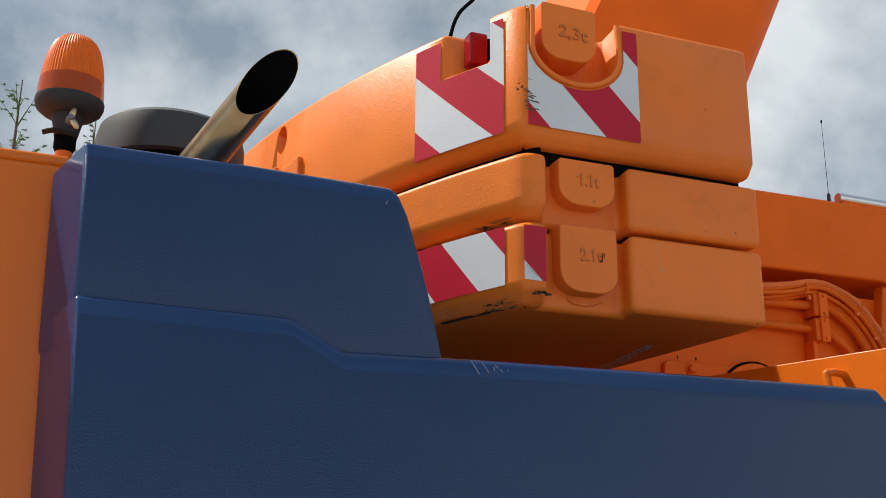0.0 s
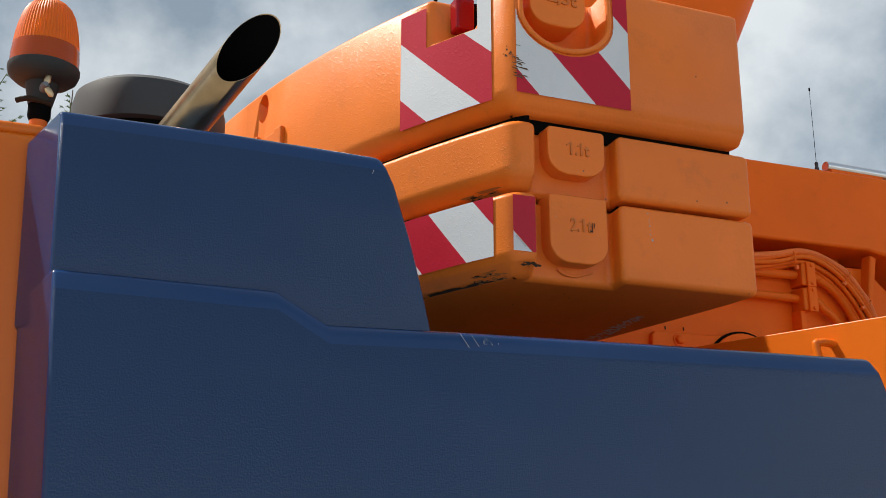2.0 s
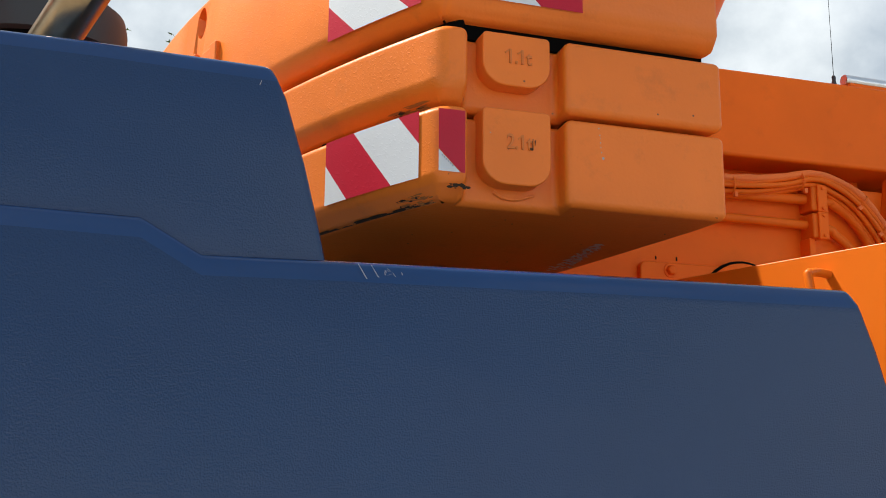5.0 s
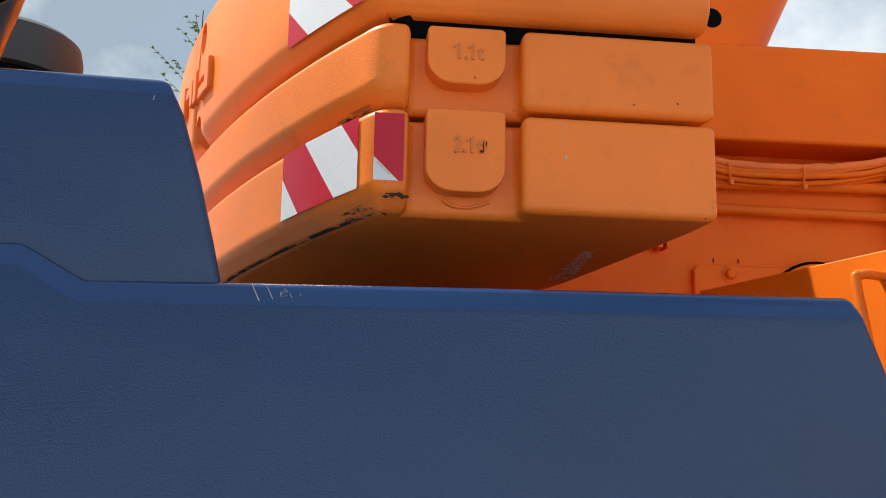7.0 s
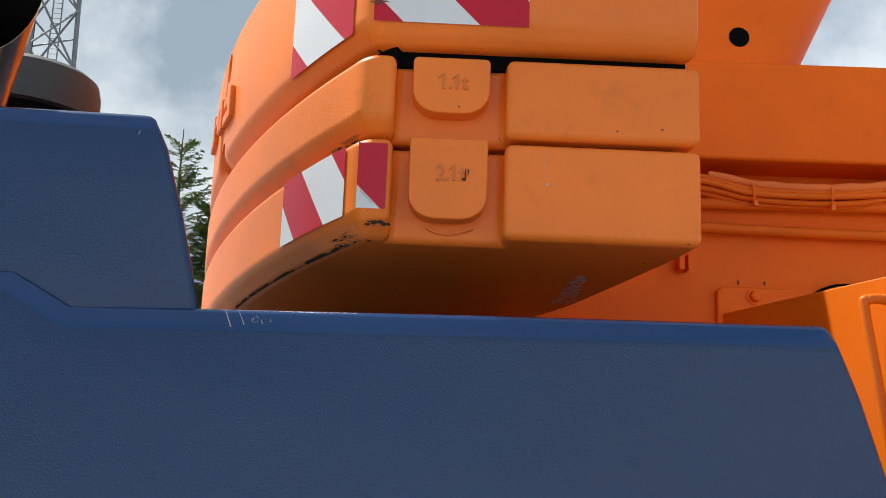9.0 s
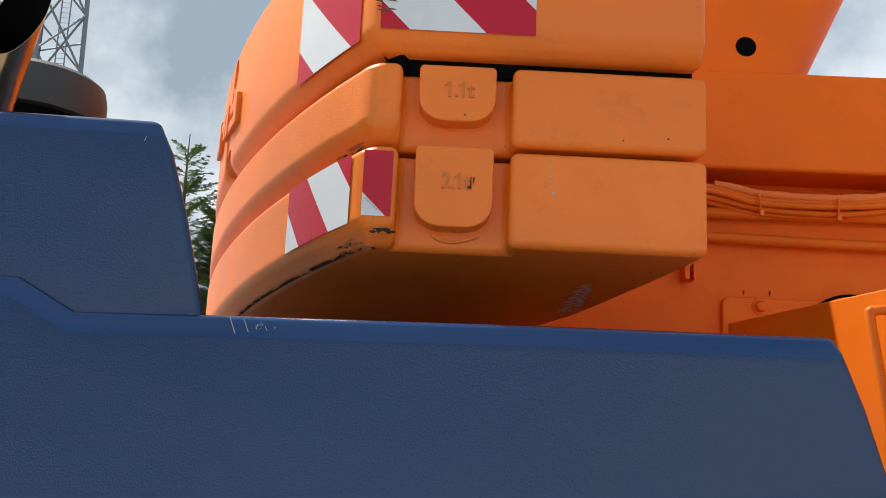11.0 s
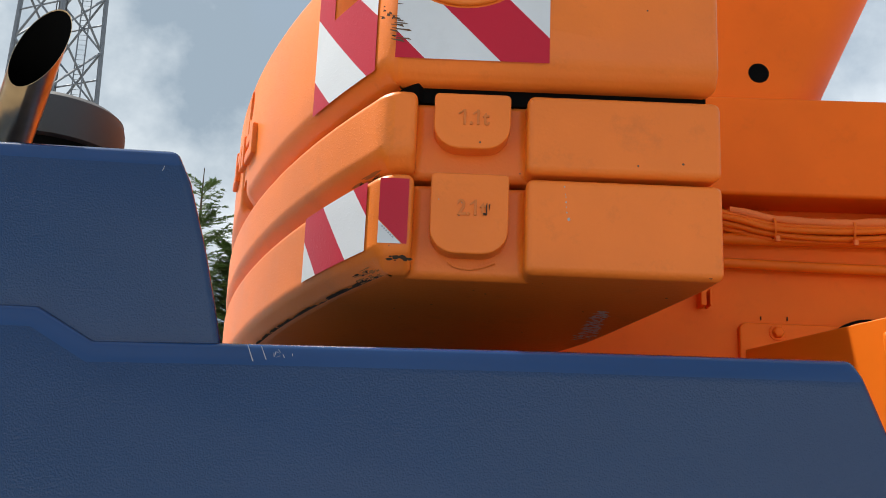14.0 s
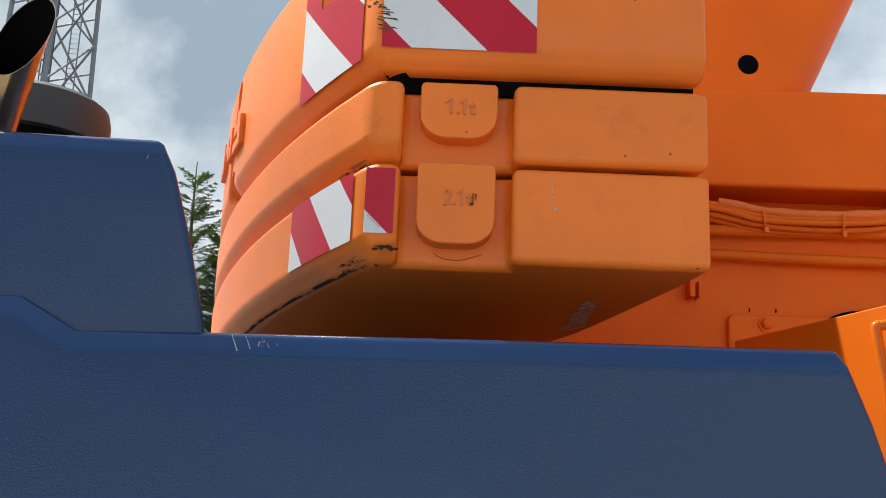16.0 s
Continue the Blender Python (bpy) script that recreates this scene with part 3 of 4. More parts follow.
kids = film("warning_film", slab23, stripe_cells(1.303, 1.611, 2.842, 3.142, 0.1515, 4.0525, 1.0), on_flank, u_cut)
kids += film("warning_film", slab23, stripe_cells(2.385, 2.605, 2.836, 3.141, 0.1261, 0.1823, -0.83), on_tail, niche_cut)
for k in kids:
    k.matrix_parent_inverse = slab23.matrix_basis.inverted()
# embossed sign on the tail: plain raised strokes
for y, z, hh, ww in ((3.02, 2.90, 0.085, 0.016), (3.055, 2.915, 0.03, 0.03), (3.06, 2.87, 0.03, 0.03), (3.13, 2.90, 0.085, 0.015), (3.17, 2.895, 0.07, 0.014), (3.20, 2.91, 0.03, 0.03), (3.27, 2.90, 0.085, 0.015), (3.31, 2.87, 0.025, 0.04)):
    zz = z + SHEAR * (y - SIDE)
    bm = bmesh.new()
    a = [bm.verts.new(on_tail(yy, zv, -0.004)) for yy, zv in ((y - ww, zz - hh / 2), (y + ww, zz - hh / 2), (y + ww, zz + hh / 2), (y - ww, zz + hh / 2))]
    b = [bm.verts.new(on_tail(yy, zv, 0.013)) for yy, zv in ((y - ww, zz - hh / 2), (y + ww, zz - hh / 2), (y + ww, zz + hh / 2), (y - ww, zz + hh / 2))]
    bm.faces.new(b)
    for i in range(4):
        bm.faces.new((a[i], a[(i + 1) % 4], b[(i + 1) % 4], b[i]))
    ob = solid("raised_stroke", bm, CAST, bevel=0.004, seg=2)
    lean(ob)
    adopt(ob, slab23)
# knocks in the film by the corner rib
bm = bmesh.new()
rnd = random.Random(11)
for i in range(17):
    z = 2.925 + rnd.uniform(-0.045, 0.035)
    x0 = rnd.uniform(1.29, 1.305)
    ln = rnd.uniform(0.006, 0.030)
    w = rnd.uniform(0.0004, 0.0013)
    q = [(x0, z), (x0 + ln, z - rnd.uniform(-0.002, 0.006)), (x0 + ln * 0.8, z + w), (x0, z + w * 1.6)]
    bm.faces.new([bm.verts.new((x, SIDE - 0.0032, zz)) for x, zz in q])
for i in range(9):
    z = 2.935 + rnd.uniform(-0.02, 0.02)
    a0 = rnd.uniform(4.3, 5.6)
    s = rnd.uniform(0.003, 0.008)
    bm.faces.new([bm.verts.new((1.277 + 0.0268 * math.cos(a0 + da), SIDE + 0.022 + 0.0268 * math.sin(a0 + da), z + dz)) for da, dz in ((0, 0), (s * 38, 0.001), (s * 30, s * 0.7), (s * 6, s * 0.8))])
k = part("worn_patches", bm, SCUFF, slab23, "dark knocks in the film beside the corner")
k.matrix_parent_inverse = slab23.matrix_basis.inverted()

# added black plates that stand for the deep shade in the slab gaps
for owner, za, zb in ((slab21, 2.601, 2.616), (slab11, 2.767, 2.789)):
    pad = solid("gap_shade", prism(tail_outline(0.044), za, zb), BLACK, label="black plate standing for the shade in the gap between two slabs")
    carve(pad, [box(1.335, 1.588, SIDE - 0.1, SIDE + 0.092, za - 0.1, zb + 0.1)])
    lean(pad)
    adopt(pad, owner)

# red tail lamp in its niche
LX, LY = 0.020, 0.038
lamp = thing("marker_lamp", "small square red marker lamp in the slab's niche", "lamp", at=(1.21, 2.45, 3.04))
for nm, bm, mt, lb, bv in (("housing", box(1.236 + LX, 1.275 + LX, 2.436 + LY, 2.480 + LY, 3.040, 3.126), BLACK, "", 0.004), ("lens", box(1.188 + LX, 1.238 + LX, 2.433 + LY, 2.478 + LY, 3.048, 3.136), REDLENS, "red faceted lens", 0.007)):
    ob = solid(nm, bm, mt, bevel=bv, label=lb)
    adopt(ob, lamp)

# ---- superstructure: frame, boom, pipes ----
frame_root = thing("crane_superstructure", "orange painted steel crane superstructure frame under the boom", "crane", at=(2.6, 3.6, 2.2))


def sup(name, bm, mat=ORANGE, bevel=0.006, label="", seg=2):
    ob = solid(name, bm, mat, bevel=bevel, label=label, seg=seg)
    adopt(ob, frame_root)
    return ob


BY = 3.20
sup("upper_beam", prism_y([(1.62, 2.86), (3.17, 2.872), (3.25, 2.86), (3.62, 2.50), (3.78, 2.50), (3.78, 2.78), (3.33, 3.168), (1.62, 3.150)], BY, BY + 1.5), bevel=0.012, seg=3)
sup("beam_underplate", prism_y([(1.62, 2.76), (3.16, 2.77), (3.16, 2.873), (1.62, 2.862)], BY + 0.15, BY + 1.4), bevel=0.003)
sup("side_plate", prism_y([(1.62, 2.10), (3.45, 2.10), (3.45, 2.60), (3.20, 2.815), (1.62, 2.805)], BY + 0.055, BY + 1.45), bevel=0.004)
sup("gusset", prism_y([(3.135, 2.30), (3.150, 2.30), (3.165, 2.62), (3.215, 2.85), (3.185, 2.86), (3.150, 2.66)], BY + 0.012, BY + 0.06), bevel=0.008)
sup("cover_plate", prism_y([(2.232, 2.25), (2.75, 2.25), (2.75, 2.510), (2.246, 2.510), (2.232, 2.496)], BY + 0.034, BY + 0.06), bevel=0.006)
bolt = sup("bolt_head", lathe([(0.017, 0), (0.017, 0.012), (0.014, 0.018), (0.006, 0.020)], (2.336, BY + 0.036, 2.484), Vector((0, -1, 0)), 6), bevel=0.003)
sup("washer", lathe([(0.023, 0), (0.023, 0.005)], (2.336, BY + 0.036, 2.484), Vector((0, -1, 0)), 24), bevel=0.0015)
sup("ring_flange", lathe([(0.150, 0), (0.150, 0.016), (0.13, 0.020), (0.05, 0.022)], (2.59, BY + 0.036, 2.372), Vector((0, -1, 0)), 40), bevel=0.003)
sup("rubber_seal", lathe([(0.158, 0), (0.158, 0.008), (0.149, 0.010)], (2.59, BY + 0.036, 2.372), Vector((0, -1, 0)), 40), BLACK, bevel=0.0)
for x in (2.555, 2.625):
    sup("seal_screw", lathe([(0.014, 0), (0.014, 0.008), (0.007, 0.011)], (x, BY + 0.018, 2.475), Vector((0, -1, 0)), 6), bevel=0.001)
for x, z in ((2.297, 2.526), (2.370, 2.527)):
    sup("weld_stub", box(x - 0.001, x + 0.0015, BY + 0.050, BY + 0.06, z - 0.006, z + 0.005), bevel=0.001, mat=CHIP)
for x0, x1 in ((2.122, 2.137), (2.146, 2.152)):
    sup("bracket", prism_y([(x0, 2.592), (x1, 2.592), (x1, 2.546), (x0, 2.546)], BY + 0.005, BY + 0.06), bevel=0.002)
sup("front_box", prism_y([(3.36, 2.5), (5.2, 2.5), (5.2, 3.25), (3.36, 3.25)], BY + 0.25, BY + 1.3), bevel=0.01)

# boom: rounded lower edge, standing steeply behind the slabs
boom = thing("crane_boom", "orange telescopic crane boom foot with a pin hole", "boom", at=(2.3, 3.6, 3.14))
BD = Vector((0.43, 0, 0.90)).normalized()
BN = Vector((BD.z, 0, -BD.x))          # towards the boom's lower side


def boom_mesh(length0, length1):
    foot = Vector((2.525, 3.22, 3.19))
    prof = []                          # section: along BN and y
    depth = 0.74
    prof.append((-depth, 0.03))
    prof.append((-depth + 0.03, 0.0))
    prof.append((-0.13, 0.0))
    for i in range(1, 9):
        a = math.pi / 2 * i / 9
        prof.append((-0.13 + 0.13 * math.sin(a), 0.20 * (1 - math.cos(a))))
    prof += [(0.0, 0.21), (0.0, 0.60)]
    for i in range(1, 9):
        a = math.pi / 2 * i / 9
        prof.append((-0.13 * (1 - math.cos(a)), 0.60 + 0.20 * math.sin(a)))
    prof += [(-0.13, 0.80), (-depth, 0.80)]
    bm = bmesh.new()
    rings = [[bm.verts.new(foot + BD * s + BN * u + Vector((0, v, 0))) for u, v in prof] for s in (length0, length1)]
    k = len(prof)
    for i in range(k):
        bm.faces.new((rings[0][i], rings[0][(i + 1) % k], rings[1][(i + 1) % k], rings[1][i]))
    bm.faces.new(rings[0][::-1])
    bm.faces.new(rings[1])
    return bm


bshell = solid("boom_shell", boom_mesh(-0.25, 3.2), ORANGE)
carve(bshell, [lathe([(0.030, -0.2), (0.030, 0.2)], (2.306, 3.22, 3.240), Vector((0, 1, 0)), 24)])
finish(bshell, 25)
adopt(bshell, boom)
# black plug fills the carved hole in place of its inner shade
ob = solid("pin_hole_shade", lathe([(0.0305, -0.001), (0.0305, 0.14)], (2.306, 3.221, 3.240), Vector((0, 1, 0)), 24), BLACK, label="black plug standing for the shade in the pin hole")
adopt(ob, boom)


def pipe(name, label, pts, r, mat=HOSE, cat="pipe", wobble=0.0, group="hydraulic lines"):
    ob = solid(name, tube_mesh(pts, r, 12, 7, wobble), mat, smooth=60)
    return tagged(ob, label, cat, group)


PY = BY + 0.025
pipe("hydraulic_pipe", "orange painted steel hydraulic pipe along the frame", [(1.75, PY, 2.738), (2.3, PY, 2.742), (2.88, PY, 2.752), (2.95, PY, 2.742), (3.03, PY, 2.69), (3.09, PY, 2.60), (3.12, PY, 2.45)], 0.017)
pipe("hydraulic_pipe", "orange painted steel hydraulic pipe along the frame", [(1.75, PY, 2.672), (2.1, PY, 2.672), (2.45, PY, 2.668), (2.88, PY, 2.664), (2.95, PY, 2.64), (3.02, PY, 2.58), (3.07, PY, 2.45)], 0.015)
rnd = random.Random(3)
for i in range(5):
    dz, dy = (-0.018, -0.006, 0.007, -0.026, 0.0)[i], (-0.012, -0.026, -0.022, 0.004, 0.006)[i]
    base = [(1.75, 2.760), (2.05, 2.812), (2.14, 2.815), (2.22, 2.803), (2.32, 2.783), (2.48, 2.779), (2.62, 2.787), (2.74, 2.806), (2.84, 2.828), (2.93, 2.815), (3.02, 2.765), (3.10, 2.68), (3.15, 2.58), (3.17, 2.45)]
    pipe("hydraulic_hose", "thin rubber hose oversprayed orange in a tied bundle", [(x - (dz * 0.9 if x > 2.9 else 0) * (-1), BY + dy + 0.01, z - 0.013 + dz + rnd.uniform(-0.003, 0.003)) for x, z in base], (0.009, 0.0085, 0.008, 0.0095, 0.009)[i], HOSE, "hose")
wrap = [(2.20, 2.826), (2.26, 2.816), (2.34, 2.803), (2.48, 2.799), (2.62, 2.806), (2.74, 2.824), (2.84, 2.844), (2.93, 2.832), (3.03, 2.785), (3.115, 2.695), (3.165, 2.59)]
pipe("fabric_sleeve", "pale orange fabric sleeve wrapped round the hoses", [(x, BY - 0.012, z - 0.013) for x, z in wrap], 0.0125, TAPE, "sleeve", 0.30)
for x, z, ang in ((2.13, 2.84, 0), (2.322, 2.782, 4), (2.540, 2.779, -3), (2.80, 2.815, 0), (3.035, 2.765, -45), (3.115, 2.675, -60)):
    z -= 0.013
    tie = thing("cable_tie", "orange painted cable tie round the hose bundle", "cable tie", "cable ties", at=(x, BY, z))
    m = Matrix.Translation((x, BY - 0.006, z)) @ pose(0, 0, 0, 0, -ang, 0)
    bm = bmesh.new()
    ro, ri, w = 0.031, 0.029, 0.003
    rings = []
    for k in range(16):
        a = 2 * math.pi * k / 16
        rings.append([bm.verts.new(m @ Vector((sx, r * 0.85 * math.cos(a), r * math.sin(a)))) for sx, r in ((-w, ri), (w, ri), (w, ro), (-w, ro))])
    for k in range(16):
        a, b = rings[k], rings[(k + 1) % 16]
        for j in range(4):
            bm.faces.new((a[j], a[(j + 1) % 4], b[(j + 1) % 4], b[j]))
    ob = solid("strap", bm, HOSE)
    adopt(ob, tie)
    bm = box(-0.006, 0.006, -0.032, -0.020, -0.046, -0.030)
    bmesh.ops.transform(bm, matrix=m, verts=bm.verts[:])
    ob = solid("buckle", bm, TAPE, bevel=0.002)
    adopt(ob, tie)
clampt = thing("pipe_clamp", "orange double pipe clamp with two screw plates", "clamp", at=(2.870, BY + 0.03, 2.6))
for zc in (2.748, 2.658):
    ob = solid("clamp_block", box(2.837, 2.880, BY - 0.012, BY + 0.056, zc - 0.040, zc + 0.042), HOSE, bevel=0.006)
    adopt(ob, clampt)
    ob = solid("clamp_plate", box(2.855, 2.893, BY - 0.020, BY - 0.011, zc - 0.044, zc + 0.046), ORANGE, bevel=0.004)
    adopt(ob, clampt)
    for dz in (-0.032, 0.034):
        ob = solid("screw", lathe([(0.006, 0), (0.006, 0.006), (0.003, 0.007)], (2.874, BY - 0.019, zc + dz), Vector((0, -1, 0)), 8), ORANGE)
        adopt(ob, clampt)
ob = solid("clamp_post", box(2.833, 2.855, BY + 0.005, BY + 0.056, 2.45, 2.62), ORANGE, bevel=0.003)
adopt(ob, clampt)
bkt = solid("hose_bracket", prism_y([(2.138, 2.74), (2.168, 2.74), (2.168, 2.802), (2.160, 2.815), (2.146, 2.815), (2.138, 2.802)], BY - 0.024, BY + 0.06), ORANGE, bevel=0.004)
tagged(bkt, "small orange flat steel hose bracket on the frame", "bracket")

# antenna and rail on top of the frame
ant = thing("antenna", "thin black whip antenna on a spring base", "antenna", at=(3.008, 3.25, 3.16))
for nm, prof, mt in (("spring_base", [(0.008, 0.0), (0.008, 0.03), (0.006, 0.035), (0.007, 0.05), (0.004, 0.055)], GREYPL), ("whip", [(0.0011, 0.05), (0.0008, 0.30), (0.0007, 0.345)], BLACK), ("tip", [(0.0028, 0.345), (0.0032, 0.352), (0.002, 0.358)], BLACK)):
    ob = solid(nm, lathe(prof, (3.008, 3.25, 3.157), seg=10), mt)
    adopt(ob, ant)
rail = thing("hand_rail", "bare aluminium tube rail lying along the frame top", "rail", at=(3.03, 3.25, 3.16))
ob = solid("tube", lathe([(0.018, 0), (0.020, 0.003), (0.020, 2.2)], (3.04, 3.24, 3.196), Vector((1, 0, -0.004)), 20), ALU)
adopt(ob, rail)
ob = solid("saddle", box(3.05, 3.30, 3.22, 3.27, 3.155, 3.182), ORANGE, bevel=0.003)
adopt(ob, rail)
pipe("stay_cable", "thin black cable running up behind the slab", [(1.30, 2.95, 3.08), (1.37, 3.0, 3.447), (1.445, 3.0, 3.568), (1.515, 3.0, 3.680)], 0.006, BLACK, "cable", group="cables")

# ---- carrier: blue engine cover ----
PYB = 2.17
cover = thing("engine_cover", "dark blue grained engine cover with a stepped crease", "engine cover", at=(1.2, 2.5, 1.2))


def lofted(outlines, ys):
    """Shell lofted through x-z outlines at several depths, closed at both ends."""
    bm = bmesh.new()
    rings = [[bm.verts.new((x, y, z)) for x, z in o] for o, y in zip(outlines, ys)]
    k = len(rings[0])
    for a, b in zip(rings, rings[1:]):
        for i in range(k):
            bm.faces.new((a[i], a[(i + 1) % k], b[(i + 1) % k], b[i]))
    bm.faces.new(rings[0])
    bm.faces.new(rings[-1][::-1])
    return bm


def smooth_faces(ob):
    """The slanted end of the cover and its rolled upper edges are moulded without grain; their brighter blue paints in
    the sky's reflection.
    """
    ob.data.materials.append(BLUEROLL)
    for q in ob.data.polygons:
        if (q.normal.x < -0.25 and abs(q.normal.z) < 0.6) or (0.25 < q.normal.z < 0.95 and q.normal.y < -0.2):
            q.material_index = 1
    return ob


def rolled(outline, first, last, drop, back=0.0):
    """The outline at the foot of the rolled edge: its top points lie lower."""
    return [(x - (back if i == last else 0), z - (drop if first <= i <= last else 0)) for i, (x, z) in enumerate(outline)]


upper = [(0.330, 2.20), (0.318, 2.588), (0.62, 2.588), (0.926, 2.582), (0.957, 2.520), (0.994, 2.402), (1.020, 2.302), (1.044, 2.20)]
up_mid = [(x - (0.048 if i < 2 else 0.06), z - (0.03 if i == 1 else 0)) for i, (x, z) in enumerate(upper)]
up_far = [(x - (0.048 if i < 2 else 0.30), z - (0.03 if i == 1 else 0)) for i, (x, z) in enumerate(upper)]
bm = lofted([rolled(upper, 1, 3, 0.034, -0.017), upper, up_mid, up_far], [PYB + 0.022, PYB + 0.037, PYB + 0.14, 2.72])
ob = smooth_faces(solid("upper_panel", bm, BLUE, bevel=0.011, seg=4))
ob.modifiers[0].use_clamp_overlap = False
adopt(ob, cover)
low_top = [(0.331, 2.288), (0.722, 2.282), (0.822, 2.226), (1.04, 2.231), (1.60, 2.240), (2.118, 2.2445)]
low_end = [(2.139, 2.195), (2.168, 2.118), (2.194, 2.030), (2.219, 1.945), (2.252, 1.80), (2.30, 1.50), (2.33, 1.20)]
lower = [(0.385, 1.20)] + low_top + low_end
lower_in = [(0.335, 1.20), (0.284, 2.262)] + low_top[1:] + low_end
bm = lofted([rolled(lower, 1, 6, 0.040, -0.016), lower, lower_in, lower_in], [PYB - 0.010, PYB + 0.009, PYB + 0.14, 2.72])
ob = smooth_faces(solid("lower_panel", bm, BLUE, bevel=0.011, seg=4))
ob.modifiers[0].use_clamp_overlap = False
adopt(ob, cover)
bm = bmesh.new()
rnd = random.Random(8)


def on_roll(x, u):
    """Point on the rolled edge, u from its foot to its crest."""
    return Vector((x, PYB - 0.0110 + 0.019 * u, 2.192 + 0.006 * (x - 1.04) + 0.040 * u))


marks = [(1.101, 0.15, -0.013, 0.75, 0.0011), (1.123, 0.25, -0.011, 0.60, 0.0007)]
marks += [(1.135 + rnd.uniform(0, 0.05), rnd.uniform(0.3, 0.6), rnd.uniform(-0.008, 0.008), rnd.uniform(0.05, 0.2), 0.0006) for _ in range(7)]
for x, u, dx, du, w in marks:
    bm.faces.new([bm.verts.new(on_roll(px, pu)) for px, pu in ((x, u), (x + dx, u + du), (x + dx + w, u + du), (x + 2 * w, u))])
for _ in range(1):
    x, z = 0.90 + rnd.uniform(0, 0.02), 2.535 + rnd.uniform(-0.006, 0.006)
    bm.faces.new([bm.verts.new((px, PYB + 0.0212, pz)) for px, pz in ((x, z), (x + 0.003, z + 0.009), (x + 0.004, z + 0.009), (x + 0.0012, z))])
ob = part("scratch", bm, SCRATCH, None, "fine pale scratches near the upper edge")
ob["kind"] = "stuff"
adopt(ob, cover)
for x in (0.42, 2.2):
    ob = solid("support_leg", box(x, x + 0.10, 2.30, 2.6, 0.0, 1.25), BLACK, bevel=0.01)
    adopt(ob, cover)

# orange bodywork beside the cover
housing = thing("carrier_housing", "orange painted carrier bodywork beside the blue cover", "bodywork", at=(-0.5, 2.6, 0.0))
ob = solid("side_panel", prism([(-1.6, 2.335), (0.36, 2.335), (0.36, 2.71), (-1.6, 2.71)], 0.0, 2.587), CARRIER, bevel=0.03, seg=4)
adopt(ob, housing)

ob = solid("top_trim", prism([(-1.6, 2.345), (0.30, 2.345), (0.30, 2.70), (-1.6, 2.70)], 2.580, 2.606), CARRIER, bevel=0.012, seg=3, label="rounded orange trim along the upper edge")
adopt(ob, housing)

# exhaust stack with a slash-cut mouth
exh = thing("exhaust_pipe", "heat-tinted steel exhaust pipe with a slanted open mouth", "exhaust", at=(0.53, 2.36, 2.55))
E0, E1 = Vector((0.511, 2.42, 2.578)), Vector((0.652, 2.205, 2.770))
ED = (E1 - E0).normalized()
CUTN = Vector((-0.10, -0.975, -0.18)).normalized()


def slash_pipe(r, deep=0.0):
    side = ED.cross(Vector((0, 0, 1))).normalized()
    up = side.cross(ED)
    bm = bmesh.new()
    seg = 48
    rows = [[], [], []]
    for i in range(seg):
        a = 2 * math.pi * i / seg
        off = side * math.cos(a) * r + up * math.sin(a) * r
        s = -off.dot(CUTN) / ED.dot(CUTN)
        rows[0].append(E0 - ED * 0.1 + off)
        rows[1].append(E0 + (E1 - E0) * 0.5 + off)
        rows[2].append(E1 + off + ED * s)
    return rows, seg


bm = bmesh.new()
ro, seg = slash_pipe(0.0425)
ri, _ = slash_pipe(0.0421)
O = [[bm.verts.new(p) for p in row] for row in ro]
I = [[bm.verts.new(p) for p in row] for row in ri]
for ring_set, flip in ((O, False), (I, True)):
    for a, b in zip(ring_set, ring_set[1:]):
        for i in range(seg):
            j = (i + 1) % seg
            f = (a[i], a[j], b[j], b[i])
            bm.faces.new(f[::-1] if flip else f)
for i in range(seg):
    j = (i + 1) % seg
    bm.faces.new((O[2][i], O[2][j], I[2][j], I[2][i]))
    bm.faces.new((O[0][j], O[0][i], I[0][i], I[0][j]))
me = bpy.data.meshes.new("pipe")
bm.normal_update()
bm.to_mesh(me)
bm.free()
me.materials.append(STEEL)
ob = finish(new("pipe", me), 40)
adopt(ob, exh)
rl, _ = slash_pipe(0.0418)
bm = bmesh.new()
L = [[bm.verts.new(p) for p in (rl[0], rl[1], [p - ED * 0.0015 for p in rl[2]])[k]] for k in range(3)]
for a, b in zip(L, L[1:]):
    for i in range(seg):
        j = (i + 1) % seg
        bm.faces.new((a[j], a[i], b[i], b[j]))
bm.faces.new(L[0])
ob = part("sooty_lining", bm, BLACK, None, "soot-black inside of the pipe")
adopt(ob, exh)
ob = solid("pipe_collar", lathe([(0.050, -0.02), (0.052, 0.0), (0.050, 0.02)], E0 + ED * 0.02, ED, 32), ORANGE)
adopt(ob, exh)

# air intake cap
cap = thing("air_intake_cap", "round dark grey plastic air intake cap", "air intake", at=(0.52, 2.58, 2.55))
ob = solid("cap", lathe([(0.163, 2.700), (0.170, 2.703), (0.169, 2.764), (0.163, 2.790), (0.148, 2.802), (0.08, 2.810), (0.02, 2.812)], (0.517, 2.63, 0), seg=56), GREYPL)
adopt(ob, cap)
ob = solid("neck", lathe([(0.12, 2.50), (0.12, 2.713)], (0.517, 2.63, 0), seg=40), BLACK)
adopt(ob, cap)
ob = solid("skirt", lathe([(0.152, 2.655), (0.152, 2.709)], (0.517, 2.63, 0), seg=56), BLACK)
adopt(ob, cap)

# amber beacon on its post
bea = thing("warning_beacon", "amber flashing beacon with black base on an orange post", "beacon", at=(0.287, 2.42, 2.55))
BX, BYB = 0.284, 2.42
def bz(z):
    return 2.565 + (z - 2.57) * 0.965


